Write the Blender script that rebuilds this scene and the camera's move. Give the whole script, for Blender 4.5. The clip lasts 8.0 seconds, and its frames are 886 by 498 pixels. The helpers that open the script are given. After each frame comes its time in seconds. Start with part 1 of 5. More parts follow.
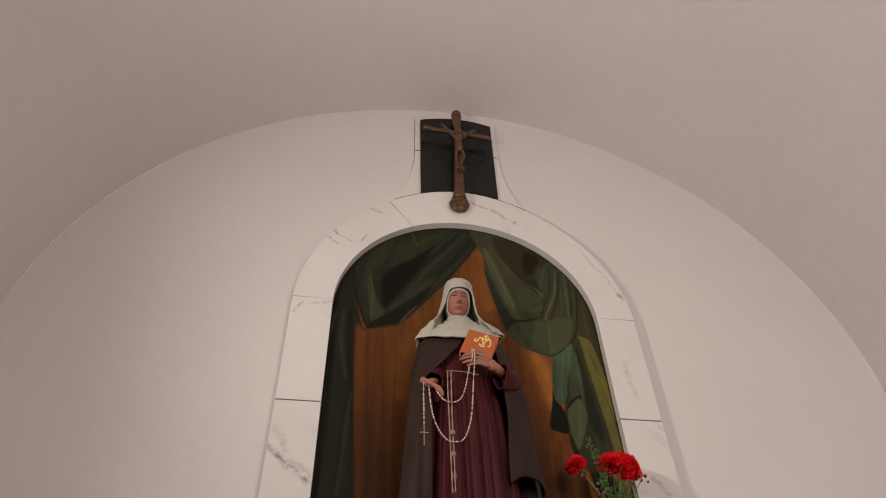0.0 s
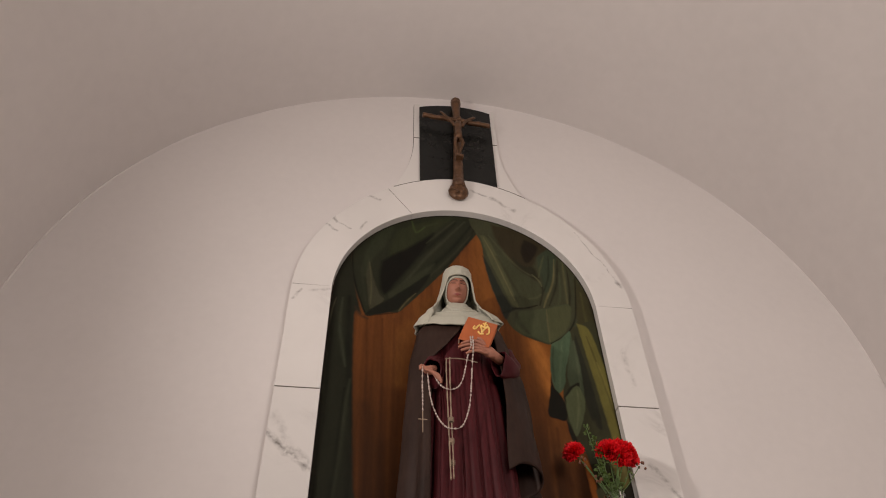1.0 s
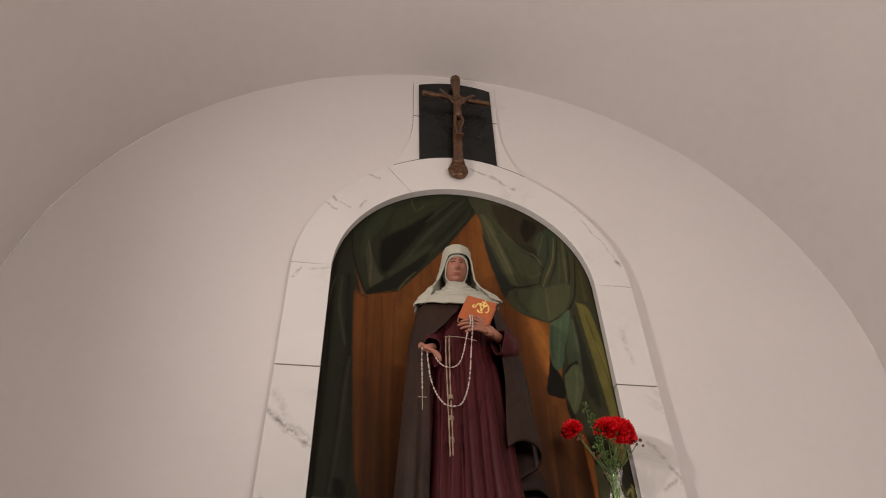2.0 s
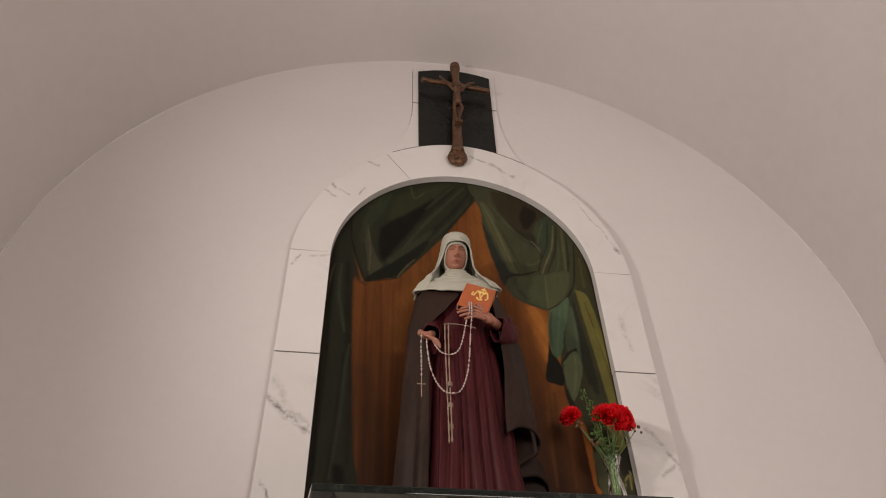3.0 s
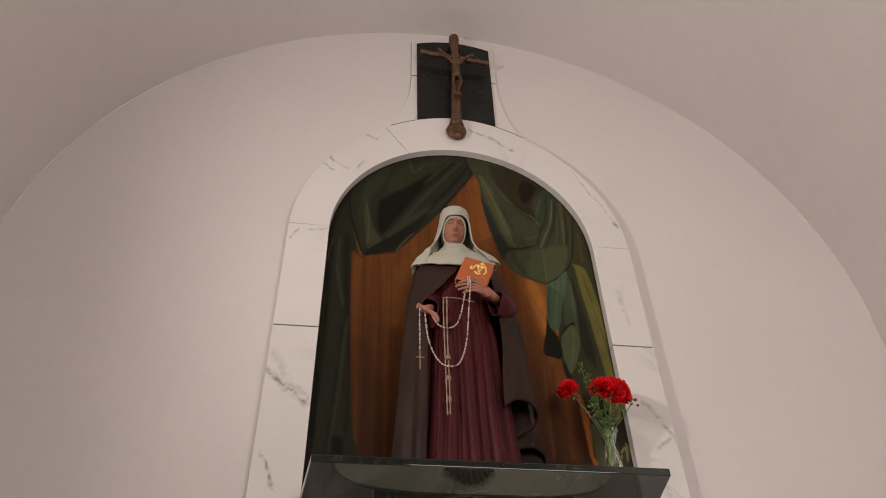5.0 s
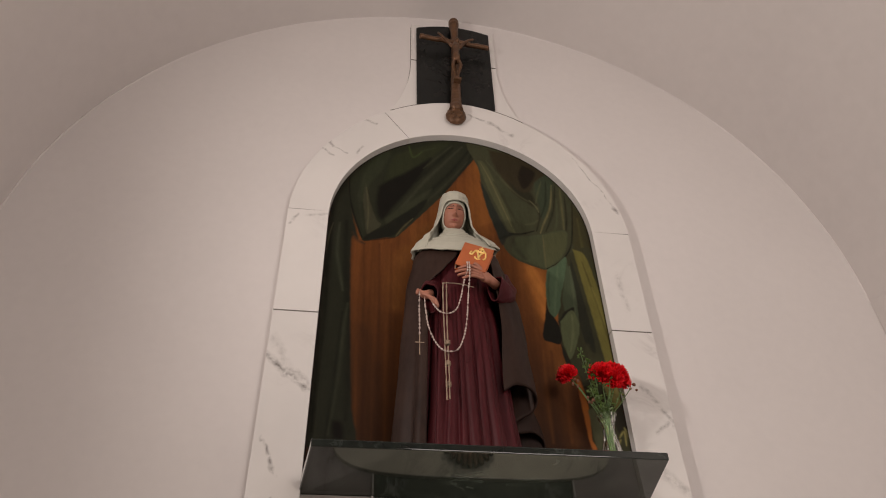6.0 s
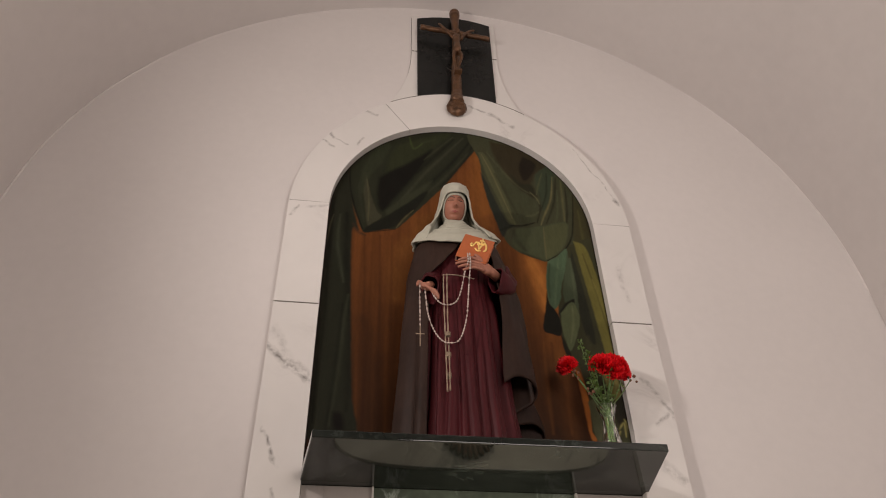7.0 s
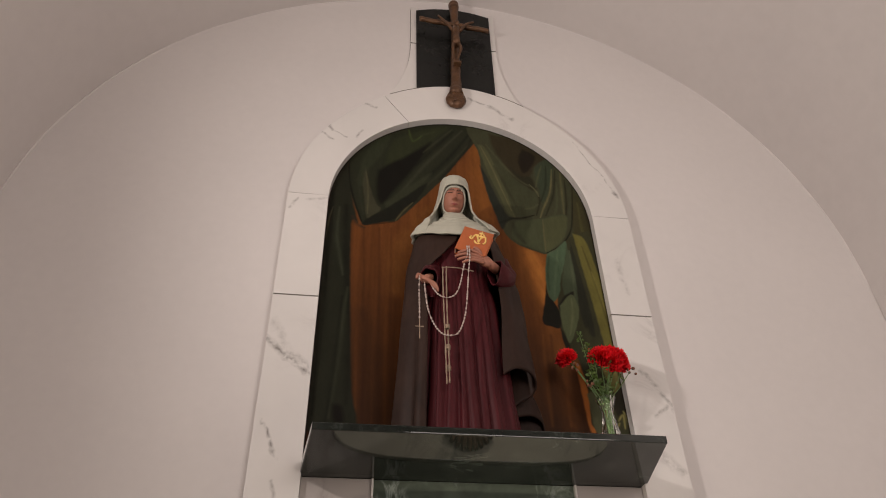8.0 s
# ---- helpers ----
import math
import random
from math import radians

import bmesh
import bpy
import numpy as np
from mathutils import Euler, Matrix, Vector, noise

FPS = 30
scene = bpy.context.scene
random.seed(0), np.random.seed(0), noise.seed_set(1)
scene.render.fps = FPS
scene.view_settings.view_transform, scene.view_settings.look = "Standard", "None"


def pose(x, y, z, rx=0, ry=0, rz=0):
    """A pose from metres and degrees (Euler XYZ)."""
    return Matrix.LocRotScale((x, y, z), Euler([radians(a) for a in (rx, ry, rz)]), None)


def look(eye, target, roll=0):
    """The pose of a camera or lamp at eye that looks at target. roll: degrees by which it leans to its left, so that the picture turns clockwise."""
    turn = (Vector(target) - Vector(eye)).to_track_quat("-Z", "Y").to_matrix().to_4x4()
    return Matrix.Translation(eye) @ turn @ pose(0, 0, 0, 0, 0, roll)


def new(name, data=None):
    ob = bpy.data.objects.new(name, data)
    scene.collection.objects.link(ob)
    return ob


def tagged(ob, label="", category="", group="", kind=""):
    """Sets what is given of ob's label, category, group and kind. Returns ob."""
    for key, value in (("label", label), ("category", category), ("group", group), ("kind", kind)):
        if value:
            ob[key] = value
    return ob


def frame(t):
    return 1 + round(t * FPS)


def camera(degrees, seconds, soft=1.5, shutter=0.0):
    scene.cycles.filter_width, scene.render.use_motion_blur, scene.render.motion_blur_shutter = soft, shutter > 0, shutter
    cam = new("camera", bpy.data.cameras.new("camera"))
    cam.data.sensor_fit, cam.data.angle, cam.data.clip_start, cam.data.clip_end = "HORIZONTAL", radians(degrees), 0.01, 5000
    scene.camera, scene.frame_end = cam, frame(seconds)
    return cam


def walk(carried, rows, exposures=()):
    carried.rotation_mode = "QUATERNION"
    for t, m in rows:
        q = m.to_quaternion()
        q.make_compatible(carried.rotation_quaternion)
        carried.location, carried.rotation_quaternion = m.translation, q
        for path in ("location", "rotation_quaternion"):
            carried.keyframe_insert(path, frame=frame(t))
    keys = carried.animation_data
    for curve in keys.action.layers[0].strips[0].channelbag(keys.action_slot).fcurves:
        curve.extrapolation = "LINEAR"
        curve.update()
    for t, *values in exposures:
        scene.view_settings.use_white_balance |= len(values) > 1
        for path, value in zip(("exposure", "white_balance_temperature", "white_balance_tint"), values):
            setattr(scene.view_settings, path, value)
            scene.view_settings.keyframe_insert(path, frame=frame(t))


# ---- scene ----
cam = camera(62.2, 8.0, soft=1.0)
EYE = (-0.4285, -2.1, 1.5)
ROWS = [
    (0.0, 136.49, 1.36, -7.75),
    (0.5, 136.14, 1.36, -7.78),
    (1.0, 135.52, 1.34, -7.89),
    (1.5, 134.60, 1.33, -7.94),
    (2.0, 133.86, 1.33, -7.95),
    (3.5, 132.48, 1.32, -8.08),
    (4.0, 132.04, 1.31, -8.12),
    (4.5, 131.47, 1.32, -8.15),
    (6.0, 129.70, 1.34, -8.21),
    (6.5, 129.32, 1.31, -8.25),
    (7.0, 129.05, 1.26, -8.22),
    (7.5, 128.73, 1.31, -8.21),
    (8.0, 128.47, 1.33, -8.23),
]
walk(cam, [(t, pose(*EYE, rx, ry, rz)) for t, rx, ry, rz in ROWS])

# ---- light: a spotlight on the left wall, lamps of the chapel behind ----
world = bpy.data.worlds.new("chapel_night")
world.use_nodes = True
world.node_tree.nodes["Background"].inputs[0].default_value = (0.9, 0.8, 0.72, 1)
world.node_tree.nodes["Background"].inputs[1].default_value = 0.01
scene.world = world


def lamp(name, kind, energy, colour, m):
    data = bpy.data.lights.new(name, kind)
    data.energy, data.color = energy, colour
    ob = new(name, data)
    ob.matrix_world = m
    return data


WARM = (1.0, 0.89, 0.83)
spot = lamp("spotlight_lamp", "SPOT", 83.5, WARM, look((-1.54, -1.36, 2.95), (5.0, -2.0, 3.9)))
spot.spot_size, spot.spot_blend, spot.shadow_soft_size = radians(178), 1.0, 0.055
far = lamp("chapel_lamp", "AREA", 34.5, WARM, look((0.8, -3.5, 2.75), (0.5, 0.0, 3.1)))
far.shape, far.size = "DISK", 1.5
# unseen lamp, added below the shelf to brighten what its underside mirrors
under_fill = lamp("under_shelf_fill", "POINT", 3.0, (1.0, 0.86, 0.70), pose(0.04, -0.24, 1.94))
under_fill.shadow_soft_size = 0.03


# ---- materials ----
def shader(name, rough=0.6, metal=0.0, spec=0.5):
    m = bpy.data.materials.new(name)
    m.use_nodes = True
    b = m.node_tree.nodes["Principled BSDF"]
    b.inputs["Roughness"].default_value = rough
    b.inputs["Metallic"].default_value = metal
    b.inputs["Specular IOR Level"].default_value = spec
    return m, m.node_tree, b


def add(nt, kind, operation="", data_type="", **values):
    n = nt.nodes.new(kind)
    if operation:
        n.operation = operation
    if data_type:
        n.data_type = data_type
    for key, value in values.items():
        n.inputs[key].default_value = value
    return n


def ramp(nt, source, stops):
    n = nt.nodes.new("ShaderNodeValToRGB")
    while len(n.color_ramp.elements) < len(stops):
        n.color_ramp.elements.new(0.5)
    for e, (at, colour) in zip(n.color_ramp.elements, stops):
        e.position, e.color = at, (*colour, 1)
    nt.links.new(source, n.inputs[0])
    return n.outputs[0]


def noisy(nt, scale, detail=4.0, stretch=(1, 1, 1), distortion=0.0):
    co = add(nt, "ShaderNodeTexCoord")
    mp = add(nt, "ShaderNodeMapping")
    mp.inputs["Scale"].default_value = stretch
    nt.links.new(co.outputs["Object"], mp.inputs[0])
    n = add(nt, "ShaderNodeTexNoise", Scale=scale, Detail=detail, Distortion=distortion)
    nt.links.new(mp.outputs[0], n.inputs["Vector"])
    return n.outputs["Fac"]


def bump(nt, b, height, strength, distance):
    n = add(nt, "ShaderNodeBump", Strength=strength, Distance=distance)
    nt.links.new(height, n.inputs["Height"])
    nt.links.new(n.outputs[0], b.inputs["Normal"])


def tint(colour, f):
    return tuple(min(1, c * f) for c in colour)


def mottled(name, colour, rough=0.6, spread=0.12, scale=6.0, fine=60.0, relief=0.001, metal=0.0, spec=0.5, stretch=(1, 1, 1)):
    """A surface whose colour wanders at two scales, with a fine relief."""
    m, nt, b = shader(name, rough, metal, spec)
    a = noisy(nt, scale, 5, stretch)
    c = noisy(nt, fine, 4, stretch)
    mix = add(nt, "ShaderNodeMix", data_type="FLOAT")
    mix.inputs[0].default_value = 0.35
    nt.links.new(a, mix.inputs[2]), nt.links.new(c, mix.inputs[3])
    col = ramp(nt, mix.outputs[0], [(0.3, tint(colour, 1 - spread)), (0.7, tint(colour, 1 + spread))])
    nt.links.new(col, b.inputs["Base Color"])
    bump(nt, b, mix.outputs[0], 0.5, relief)
    return m


def marble(name, base, vein, rough, scale=2.2, width=0.05, cloud=0.06, seed=0.0, amount=1.0):
    """Polished marble: soft clouds, and thin veins that come and go."""
    m, nt, b = shader(name, rough)
    co = add(nt, "ShaderNodeTexCoord")
    mp = add(nt, "ShaderNodeMapping")
    mp.inputs["Location"].default_value = (seed, seed * 0.7, seed * 1.3)
    mp.inputs["Rotation"].default_value = (0.3, 0.5, 0.2)
    nt.links.new(co.outputs["Object"], mp.inputs[0])
    info = add(nt, "ShaderNodeObjectInfo")
    shift = add(nt, "ShaderNodeVectorMath", operation="MULTIPLY_ADD")
    nt.links.new(info.outputs["Random"], shift.inputs[0])
    shift.inputs[1].default_value = (7, 5, 9)
    nt.links.new(mp.outputs[0], shift.inputs[2])

    def field(s, d, dist):
        n = add(nt, "ShaderNodeTexNoise", Scale=s, Detail=d, Distortion=dist, Roughness=0.62)
        nt.links.new(shift.outputs[0], n.inputs["Vector"])
        return n.outputs["Fac"]

    lines = add(nt, "ShaderNodeMath", operation="SUBTRACT")
    nt.links.new(field(scale, 6, 1.1), lines.inputs[0])
    lines.inputs[1].default_value = 0.5
    dist = add(nt, "ShaderNodeMath", operation="ABSOLUTE")
    nt.links.new(lines.outputs[0], dist.inputs[0])
    thin = ramp(nt, dist.outputs[0], [(0.0, (1, 1, 1)), (width * 0.25, (0.55, 0.55, 0.55)), (width, (0, 0, 0))])
    where = ramp(nt, field(scale * 0.9, 2, 0.0), [(0.52, (0, 0, 0)), (0.66, (amount, amount, amount))])
    both = add(nt, "ShaderNodeMath", operation="MULTIPLY")
    nt.links.new(thin, both.inputs[0]), nt.links.new(where, both.inputs[1])
    ground = ramp(nt, field(scale * 0.8, 4, 0.4), [(0.3, tint(base, 1 - cloud)), (0.7, tint(base, 1 + cloud))])
    mix = add(nt, "ShaderNodeMix", data_type="RGBA")
    nt.links.new(both.outputs[0], mix.inputs[0])
    nt.links.new(ground, mix.inputs[6])
    mix.inputs[7].default_value = (*vein, 1)
    nt.links.new(mix.outputs[2], b.inputs["Base Color"])
    bump(nt, b, field(90, 3, 0), 0.05, 0.0006)
    return m


def streaked(material, streaks):
    """Draws single dark veins into a marble: each runs between two places and frays on the way."""
    nt = material.node_tree
    b = nt.nodes["Principled BSDF"]
    co = add(nt, "ShaderNodeTexCoord")
    rough = add(nt, "ShaderNodeTexNoise", Scale=13.0, Detail=2.5, Roughness=0.55)
    nt.links.new(co.outputs["Object"], rough.inputs["Vector"])
    warp = add(nt, "ShaderNodeVectorMath", operation="MULTIPLY_ADD")
    nt.links.new(rough.outputs["Color"], warp.inputs[0])
    warp.inputs[1].default_value = (0.045, 0.0, 0.045)
    nt.links.new(co.outputs["Object"], warp.inputs[2])
    torn = add(nt, "ShaderNodeTexNoise", Scale=36.0, Detail=4.0, Roughness=0.6)
    nt.links.new(co.outputs["Object"], torn.inputs["Vector"])
    whole = None
    for (x0, z0), (x1, z1), width, depth in streaks:
        ax, az, bx, bz = x0 + 0.0225, z0 + 0.0225, x1 - x0, z1 - z0
        rel = add(nt, "ShaderNodeVectorMath", operation="SUBTRACT")
        nt.links.new(warp.outputs[0], rel.inputs[0])
        rel.inputs[1].default_value = (ax, 0, az)
        flat = add(nt, "ShaderNodeVectorMath", operation="MULTIPLY")
        nt.links.new(rel.outputs[0], flat.inputs[0])
        flat.inputs[1].default_value = (1, 0, 1)
        dot = add(nt, "ShaderNodeVectorMath", operation="DOT_PRODUCT")
        nt.links.new(flat.outputs[0], dot.inputs[0])
        k = 1 / (bx * bx + bz * bz)
        dot.inputs[1].default_value = (bx * k, 0, bz * k)
        h = add(nt, "ShaderNodeClamp")
        nt.links.new(dot.outputs["Value"], h.inputs[0])
        step = add(nt, "ShaderNodeVectorMath", operation="SCALE")
        step.inputs[0].default_value = (bx, 0, bz)
        nt.links.new(h.outputs[0], step.inputs["Scale"])
        off = add(nt, "ShaderNodeVectorMath", operation="DISTANCE")
        nt.links.new(flat.outputs[0], off.inputs[0]), nt.links.new(step.outputs[0], off.inputs[1])
        fall = add(nt, "ShaderNodeMapRange")
        nt.links.new(off.outputs["Value"], fall.inputs[0])
        for i, value in enumerate((0.0, width * 1.25, depth, 0.0)):
            fall.inputs[i + 1].default_value = value
        if whole is None:
            whole = fall.outputs[0]
        else:
            top = add(nt, "ShaderNodeMath", operation="MAXIMUM")
            nt.links.new(whole, top.inputs[0]), nt.links.new(fall.outputs[0], top.inputs[1])
            whole = top.outputs[0]
    frayed = ramp(nt, torn.outputs["Fac"], [(0.38, (0.04, 0.04, 0.04)), (0.66, (1, 1, 1))])
    amount = add(nt, "ShaderNodeMath", operation="MULTIPLY")
    nt.links.new(whole, amount.inputs[0]), nt.links.new(frayed, amount.inputs[1])
    mix = add(nt, "ShaderNodeMix", data_type="RGBA")
    nt.links.new(amount.outputs[0], mix.inputs[0])
    nt.links.new(b.inputs["Base Color"].links[0].from_socket, mix.inputs[6])
    mix.inputs[7].default_value = (0.13, 0.115, 0.10, 1)
    nt.links.new(mix.outputs[2], b.inputs["Base Color"])


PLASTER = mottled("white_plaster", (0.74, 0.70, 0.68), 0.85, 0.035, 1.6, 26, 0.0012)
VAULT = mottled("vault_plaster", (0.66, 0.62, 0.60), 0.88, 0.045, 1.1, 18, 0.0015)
FLOOR = mottled("terrazzo_floor", (0.36, 0.33, 0.30), 0.35, 0.15, 3, 120, 0.0003)
WHITE_MARBLE = marble("white_marble", (0.77, 0.74, 0.71), (0.42, 0.39, 0.37), 0.26, 2.6, 0.05, 0.04, 3.1, 0.3)
streaked(WHITE_MARBLE, [
    ((-0.565, 3.835), (-0.53, 3.785), 0.009, 0.9), ((-0.53, 3.785), (-0.47, 3.745), 0.005, 0.6), ((-0.577, 3.760), (-0.525, 3.722), 0.007, 0.9),
    ((-0.69, 2.785), (-0.64, 2.735), 0.012, 0.8), ((-0.64, 2.735), (-0.535, 2.645), 0.012, 0.9), ((-0.655, 2.83), (-0.60, 2.72), 0.02, 0.35), ((-0.60, 2.72), (-0.53, 2.67), 0.014, 0.5),
    ((-0.655, 2.487), (-0.60, 2.365), 0.006, 0.9), ((-0.60, 2.30), (-0.575, 2.20), 0.006, 0.6), ((-0.67, 3.345), (-0.635, 3.385), 0.007, 0.8), ((-0.60, 3.38), (-0.53, 3.40), 0.009, 0.5),
    ((0.047, 4.062), (0.142, 4.015), 0.008, 0.8), ((0.142, 4.015), (0.236, 3.950), 0.012, 0.7), ((0.50, 3.84), (0.648, 3.535), 0.0045, 0.7), ((0.635, 3.555), (0.652, 3.53), 0.009, 0.9),
    ((0.59, 2.72), (0.69, 2.56), 0.010, 0.6), ((0.61, 2.55), (0.65, 2.59), 0.009, 0.7), ((0.56, 2.45), (0.66, 2.36), 0.02, 0.5), ((0.585, 3.21), (0.60, 3.04), 0.012, 0.3), ((-0.43, 3.965), (-0.36, 3.945), 0.008, 0.7), ((-0.41, 3.79), (-0.43, 3.745), 0.007, 0.6),
])
PANEL_MARBLE = marble("polished_white_marble", (0.48, 0.44, 0.42), (0.22, 0.19, 0.17), 0.08, 2.2, 0.05, 0.08, 1.7)
GREEN_MARBLE = marble("dark_green_marble", (0.018, 0.021, 0.018), (0.20, 0.24, 0.21), 0.06, 5.0, 0.03, 0.45, 5.0, 0.25)
GREEN_MARBLE.node_tree.nodes["Principled BSDF"].inputs["Specular IOR Level"].default_value = 0.5
VEINED_GREEN = marble("veined_green_marble", (0.115, 0.140, 0.110), (0.42, 0.48, 0.43), 0.07, 7.0, 0.06, 0.5, 8.3, 1.0)
PALE_GREEN = marble("pale_green_marble", (0.62, 0.60, 0.50), (0.10, 0.13, 0.11), 0.12, 4.0, 0.06, 0.2, 2.0, 0.9)
JOINT = mottled("joint_filler", (0.16, 0.14, 0.12), 0.9, 0.2, 20, 90)
SLATE = mottled("black_slate", (0.013, 0.0135, 0.0125), 0.27, 0.35, 8, 80, 0.0004, spec=0.2)
BRONZE = mottled("bronze", (0.125, 0.062, 0.030), 0.40, 0.6, 45, 210, 0.005, 0.45)


# ---- helpers for building ----
def mesh_of(name, bm, material, smooth=False):
    me = bpy.data.meshes.new(name)
    bm.normal_update()
    bm.to_mesh(me)
    bm.free()
    for mt in material if isinstance(material, (list, tuple)) else [material]:
        me.materials.append(mt)
    if smooth:
        me.polygons.foreach_set("use_smooth", [True] * len(me.polygons))
    return me


def thing(name, label, category, group="", kind="", at=(0, 0, 0)):
    ob = new(name)
    ob.empty_display_size = 0.05
    ob.location = at
    return tagged(ob, label, category, group, kind)


def part(name, bm, material, parent, label="", smooth=False, kind=""):
    ob = new(name, mesh_of(name, bm, material, smooth))
    if parent:
        ob.parent = parent
        up = Vector(parent.location)
        if parent.parent:
            up = up + parent.parent.location
        ob.data.transform(Matrix.Translation(-up)) if up.length else None
    return tagged(ob, label, kind=kind)


def solid(name, bm, material, label, category, kind="", smooth=False):
    return tagged(new(name, mesh_of(name, bm, material, smooth)), label, category, kind=kind)


def box(bm, x0, x1, y0, y1, z0, z1, bevel=0.0, segments=2):
    made = bmesh.ops.create_cube(bm, size=1, matrix=Matrix.LocRotScale(((x0 + x1) / 2, (y0 + y1) / 2, (z0 + z1) / 2), None, (x1 - x0, y1 - y0, z1 - z0)))
    if bevel:
        edges = list({e for v in made["verts"] for e in v.link_edges})
        bmesh.ops.bevel(bm, geom=edges, offset=bevel, segments=segments, affect="EDGES", profile=0.6)
    return bm


def prism(bm, outline, y0, y1, bevel=0.0):
    """A closed outline in x, z, pushed from y0 back to y1; bevel rounds the front edge."""
    front = [bm.verts.new((x, y0, z)) for x, z in outline]
    back = [bm.verts.new((x, y1, z)) for x, z in outline]
    n = len(outline)
    face = bm.faces.new(front)
    bm.faces.new(back[::-1])
    for i in range(n):
        j = (i + 1) % n
        bm.faces.new((front[j], front[i], back[i], back[j]))
    bmesh.ops.recalc_face_normals(bm, faces=bm.faces)
    if bevel:
        bmesh.ops.bevel(bm, geom=list(face.edges), offset=bevel, segments=2, affect="EDGES", profile=0.6)
    return bm


def arc(cx, cz, rx, rz, a0, a1, n):
    return [(cx + rx * math.cos(radians(a0 + (a1 - a0) * i / n)), cz + rz * math.sin(radians(a0 + (a1 - a0) * i / n))) for i in range(n + 1)]


def grid_mesh(bm, points, closed=False, slot=0):
    """Rows of points, joined to a skin."""
    rows = [[bm.verts.new(p) for p in row] for row in points]
    for a, b in zip(rows, rows[1:]):
        n = len(a)
        for i in range(n if closed else n - 1):
            j = (i + 1) % n
            bm.faces.new((a[i], a[j], b[j], b[i])).material_index = slot
    return rows


def tube(bm, path, radius, sides=8, slot=0, caps=True):
    """A round bar along a path; radius is a number, or one for each point."""
    path = [Vector(p) for p in path]
    rings = []
    side = None
    for i, p in enumerate(path):
        way = (path[min(i + 1, len(path) - 1)] - path[max(i - 1, 0)]).normalized()
        if side is None:
            side = way.orthogonal().normalized()
        side = (side - way * side.dot(way)).normalized()
        other = way.cross(side)
        r = radius[i] if isinstance(radius, (list, tuple)) else radius
        rings.append([bm.verts.new(p + r * (math.cos(2 * math.pi * k / sides) * side + math.sin(2 * math.pi * k / sides) * other)) for k in range(sides)])
    for a, b in zip(rings, rings[1:]):
        for k in range(sides):
            bm.faces.new((a[k], a[(k + 1) % sides], b[(k + 1) % sides], b[k])).material_index = slot
    if caps:
        bm.faces.new(rings[0][::-1]).material_index = slot
        bm.faces.new(rings[-1]).material_index = slot
    return rings


def blob(bm, at, size, turn=(0, 0, 0), slot=0, u=16, v=10):
    m = Matrix.LocRotScale(at, Euler([radians(a) for a in turn]), size)
    made = bmesh.ops.create_uvsphere(bm, u_segments=u, v_segments=v, radius=1, matrix=m)
    for f in {f for vert in made["verts"] for f in vert.link_faces}:
        f.material_index = slot
    return made["verts"]


# ---- the large structure ----
WALL_Y = 0.037
SPRING, SPAN, RISE, MID = 3.175, 1.675, 1.663, -0.018
LEFT, RIGHT, REAR = MID - SPAN, MID + SPAN, -6.5

bm = bmesh.new()
box(bm, LEFT - 0.3, RIGHT + 0.3, REAR - 0.3, WALL_Y + 0.3, -0.2, 0.0)
solid("floor", bm, FLOOR, "polished grey terrazzo chapel floor", "floor", "structure")

# end wall with the niche: a lunette under the vault
bm = bmesh.new()
outline = [(LEFT - 0.2, 0.0), (RIGHT + 0.2, 0.0), (RIGHT + 0.2, SPRING)] + arc(MID, SPRING, SPAN + 0.2, RISE + 0.2, 0, 180, 64)[1:]
prism(bm, outline, WALL_Y, WALL_Y + 0.3)
solid("wall_north", bm, PLASTER, "white plastered end wall with rounded top", "wall", "structure")
for name, x0, x1 in (("wall_west", LEFT - 0.3, LEFT), ("wall_east", RIGHT, RIGHT + 0.3)):
    bm = bmesh.new()
    box(bm, x0, x1, REAR, WALL_Y - 0.002, 0, SPRING)
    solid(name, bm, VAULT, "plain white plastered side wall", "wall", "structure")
bm = bmesh.new()
box(bm, LEFT - 0.3, RIGHT + 0.3, REAR - 0.3, REAR, 0, SPRING + RISE + 0.3)
solid("wall_south", bm, PLASTER, "plain white plastered rear wall", "wall", "structure")

# barrel vault, slightly uneven, with thickness
bm = bmesh.new()
inner, outer = arc(MID, SPRING, SPAN, RISE, 0, 180, 96), arc(MID, SPRING, SPAN + 0.25, RISE + 0.25, 0, 180, 96)
ys = [WALL_Y - 0.001 - 0.07 * i for i in range(95)]
sheet = []
for y in ys:
    row = []
    for x, z in inner:
        d = 0.006 * noise.noise(Vector((x * 1.3, y * 1.3, z * 1.3))) * min(1.0, (WALL_Y - y) / 0.2)
        k = 1 + d / SPAN
        row.append((MID + (x - MID) * k, y, SPRING + (z - SPRING) * k))
    sheet.append(row)
grid_mesh(bm, sheet)
grid_mesh(bm, [[(x, y, z) for x, z in outer] for y in (ys[-1], ys[0])])
bmesh.ops.recalc_face_normals(bm, faces=bm.faces)
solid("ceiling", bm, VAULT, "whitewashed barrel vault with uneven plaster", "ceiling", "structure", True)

# thin plaster bead, added for the highlight where vault and wall meet
bm = bmesh.new()
edge = []
for i, (x, z) in enumerate(arc(MID, SPRING, SPAN - 0.001, RISE - 0.001, 0, 180, 120)):
    k = 1 + 0.0022 * noise.noise(Vector((x * 5, 0, z * 5)))
    edge.append((x * k, WALL_Y + 0.001, SPRING + (z - SPRING) * k))
tube(bm, edge, 0.0048, 8)
solid("trim", bm, PLASTER, "thin plaster bead for the bright edge between wall and vault", "trim", "structure", True)

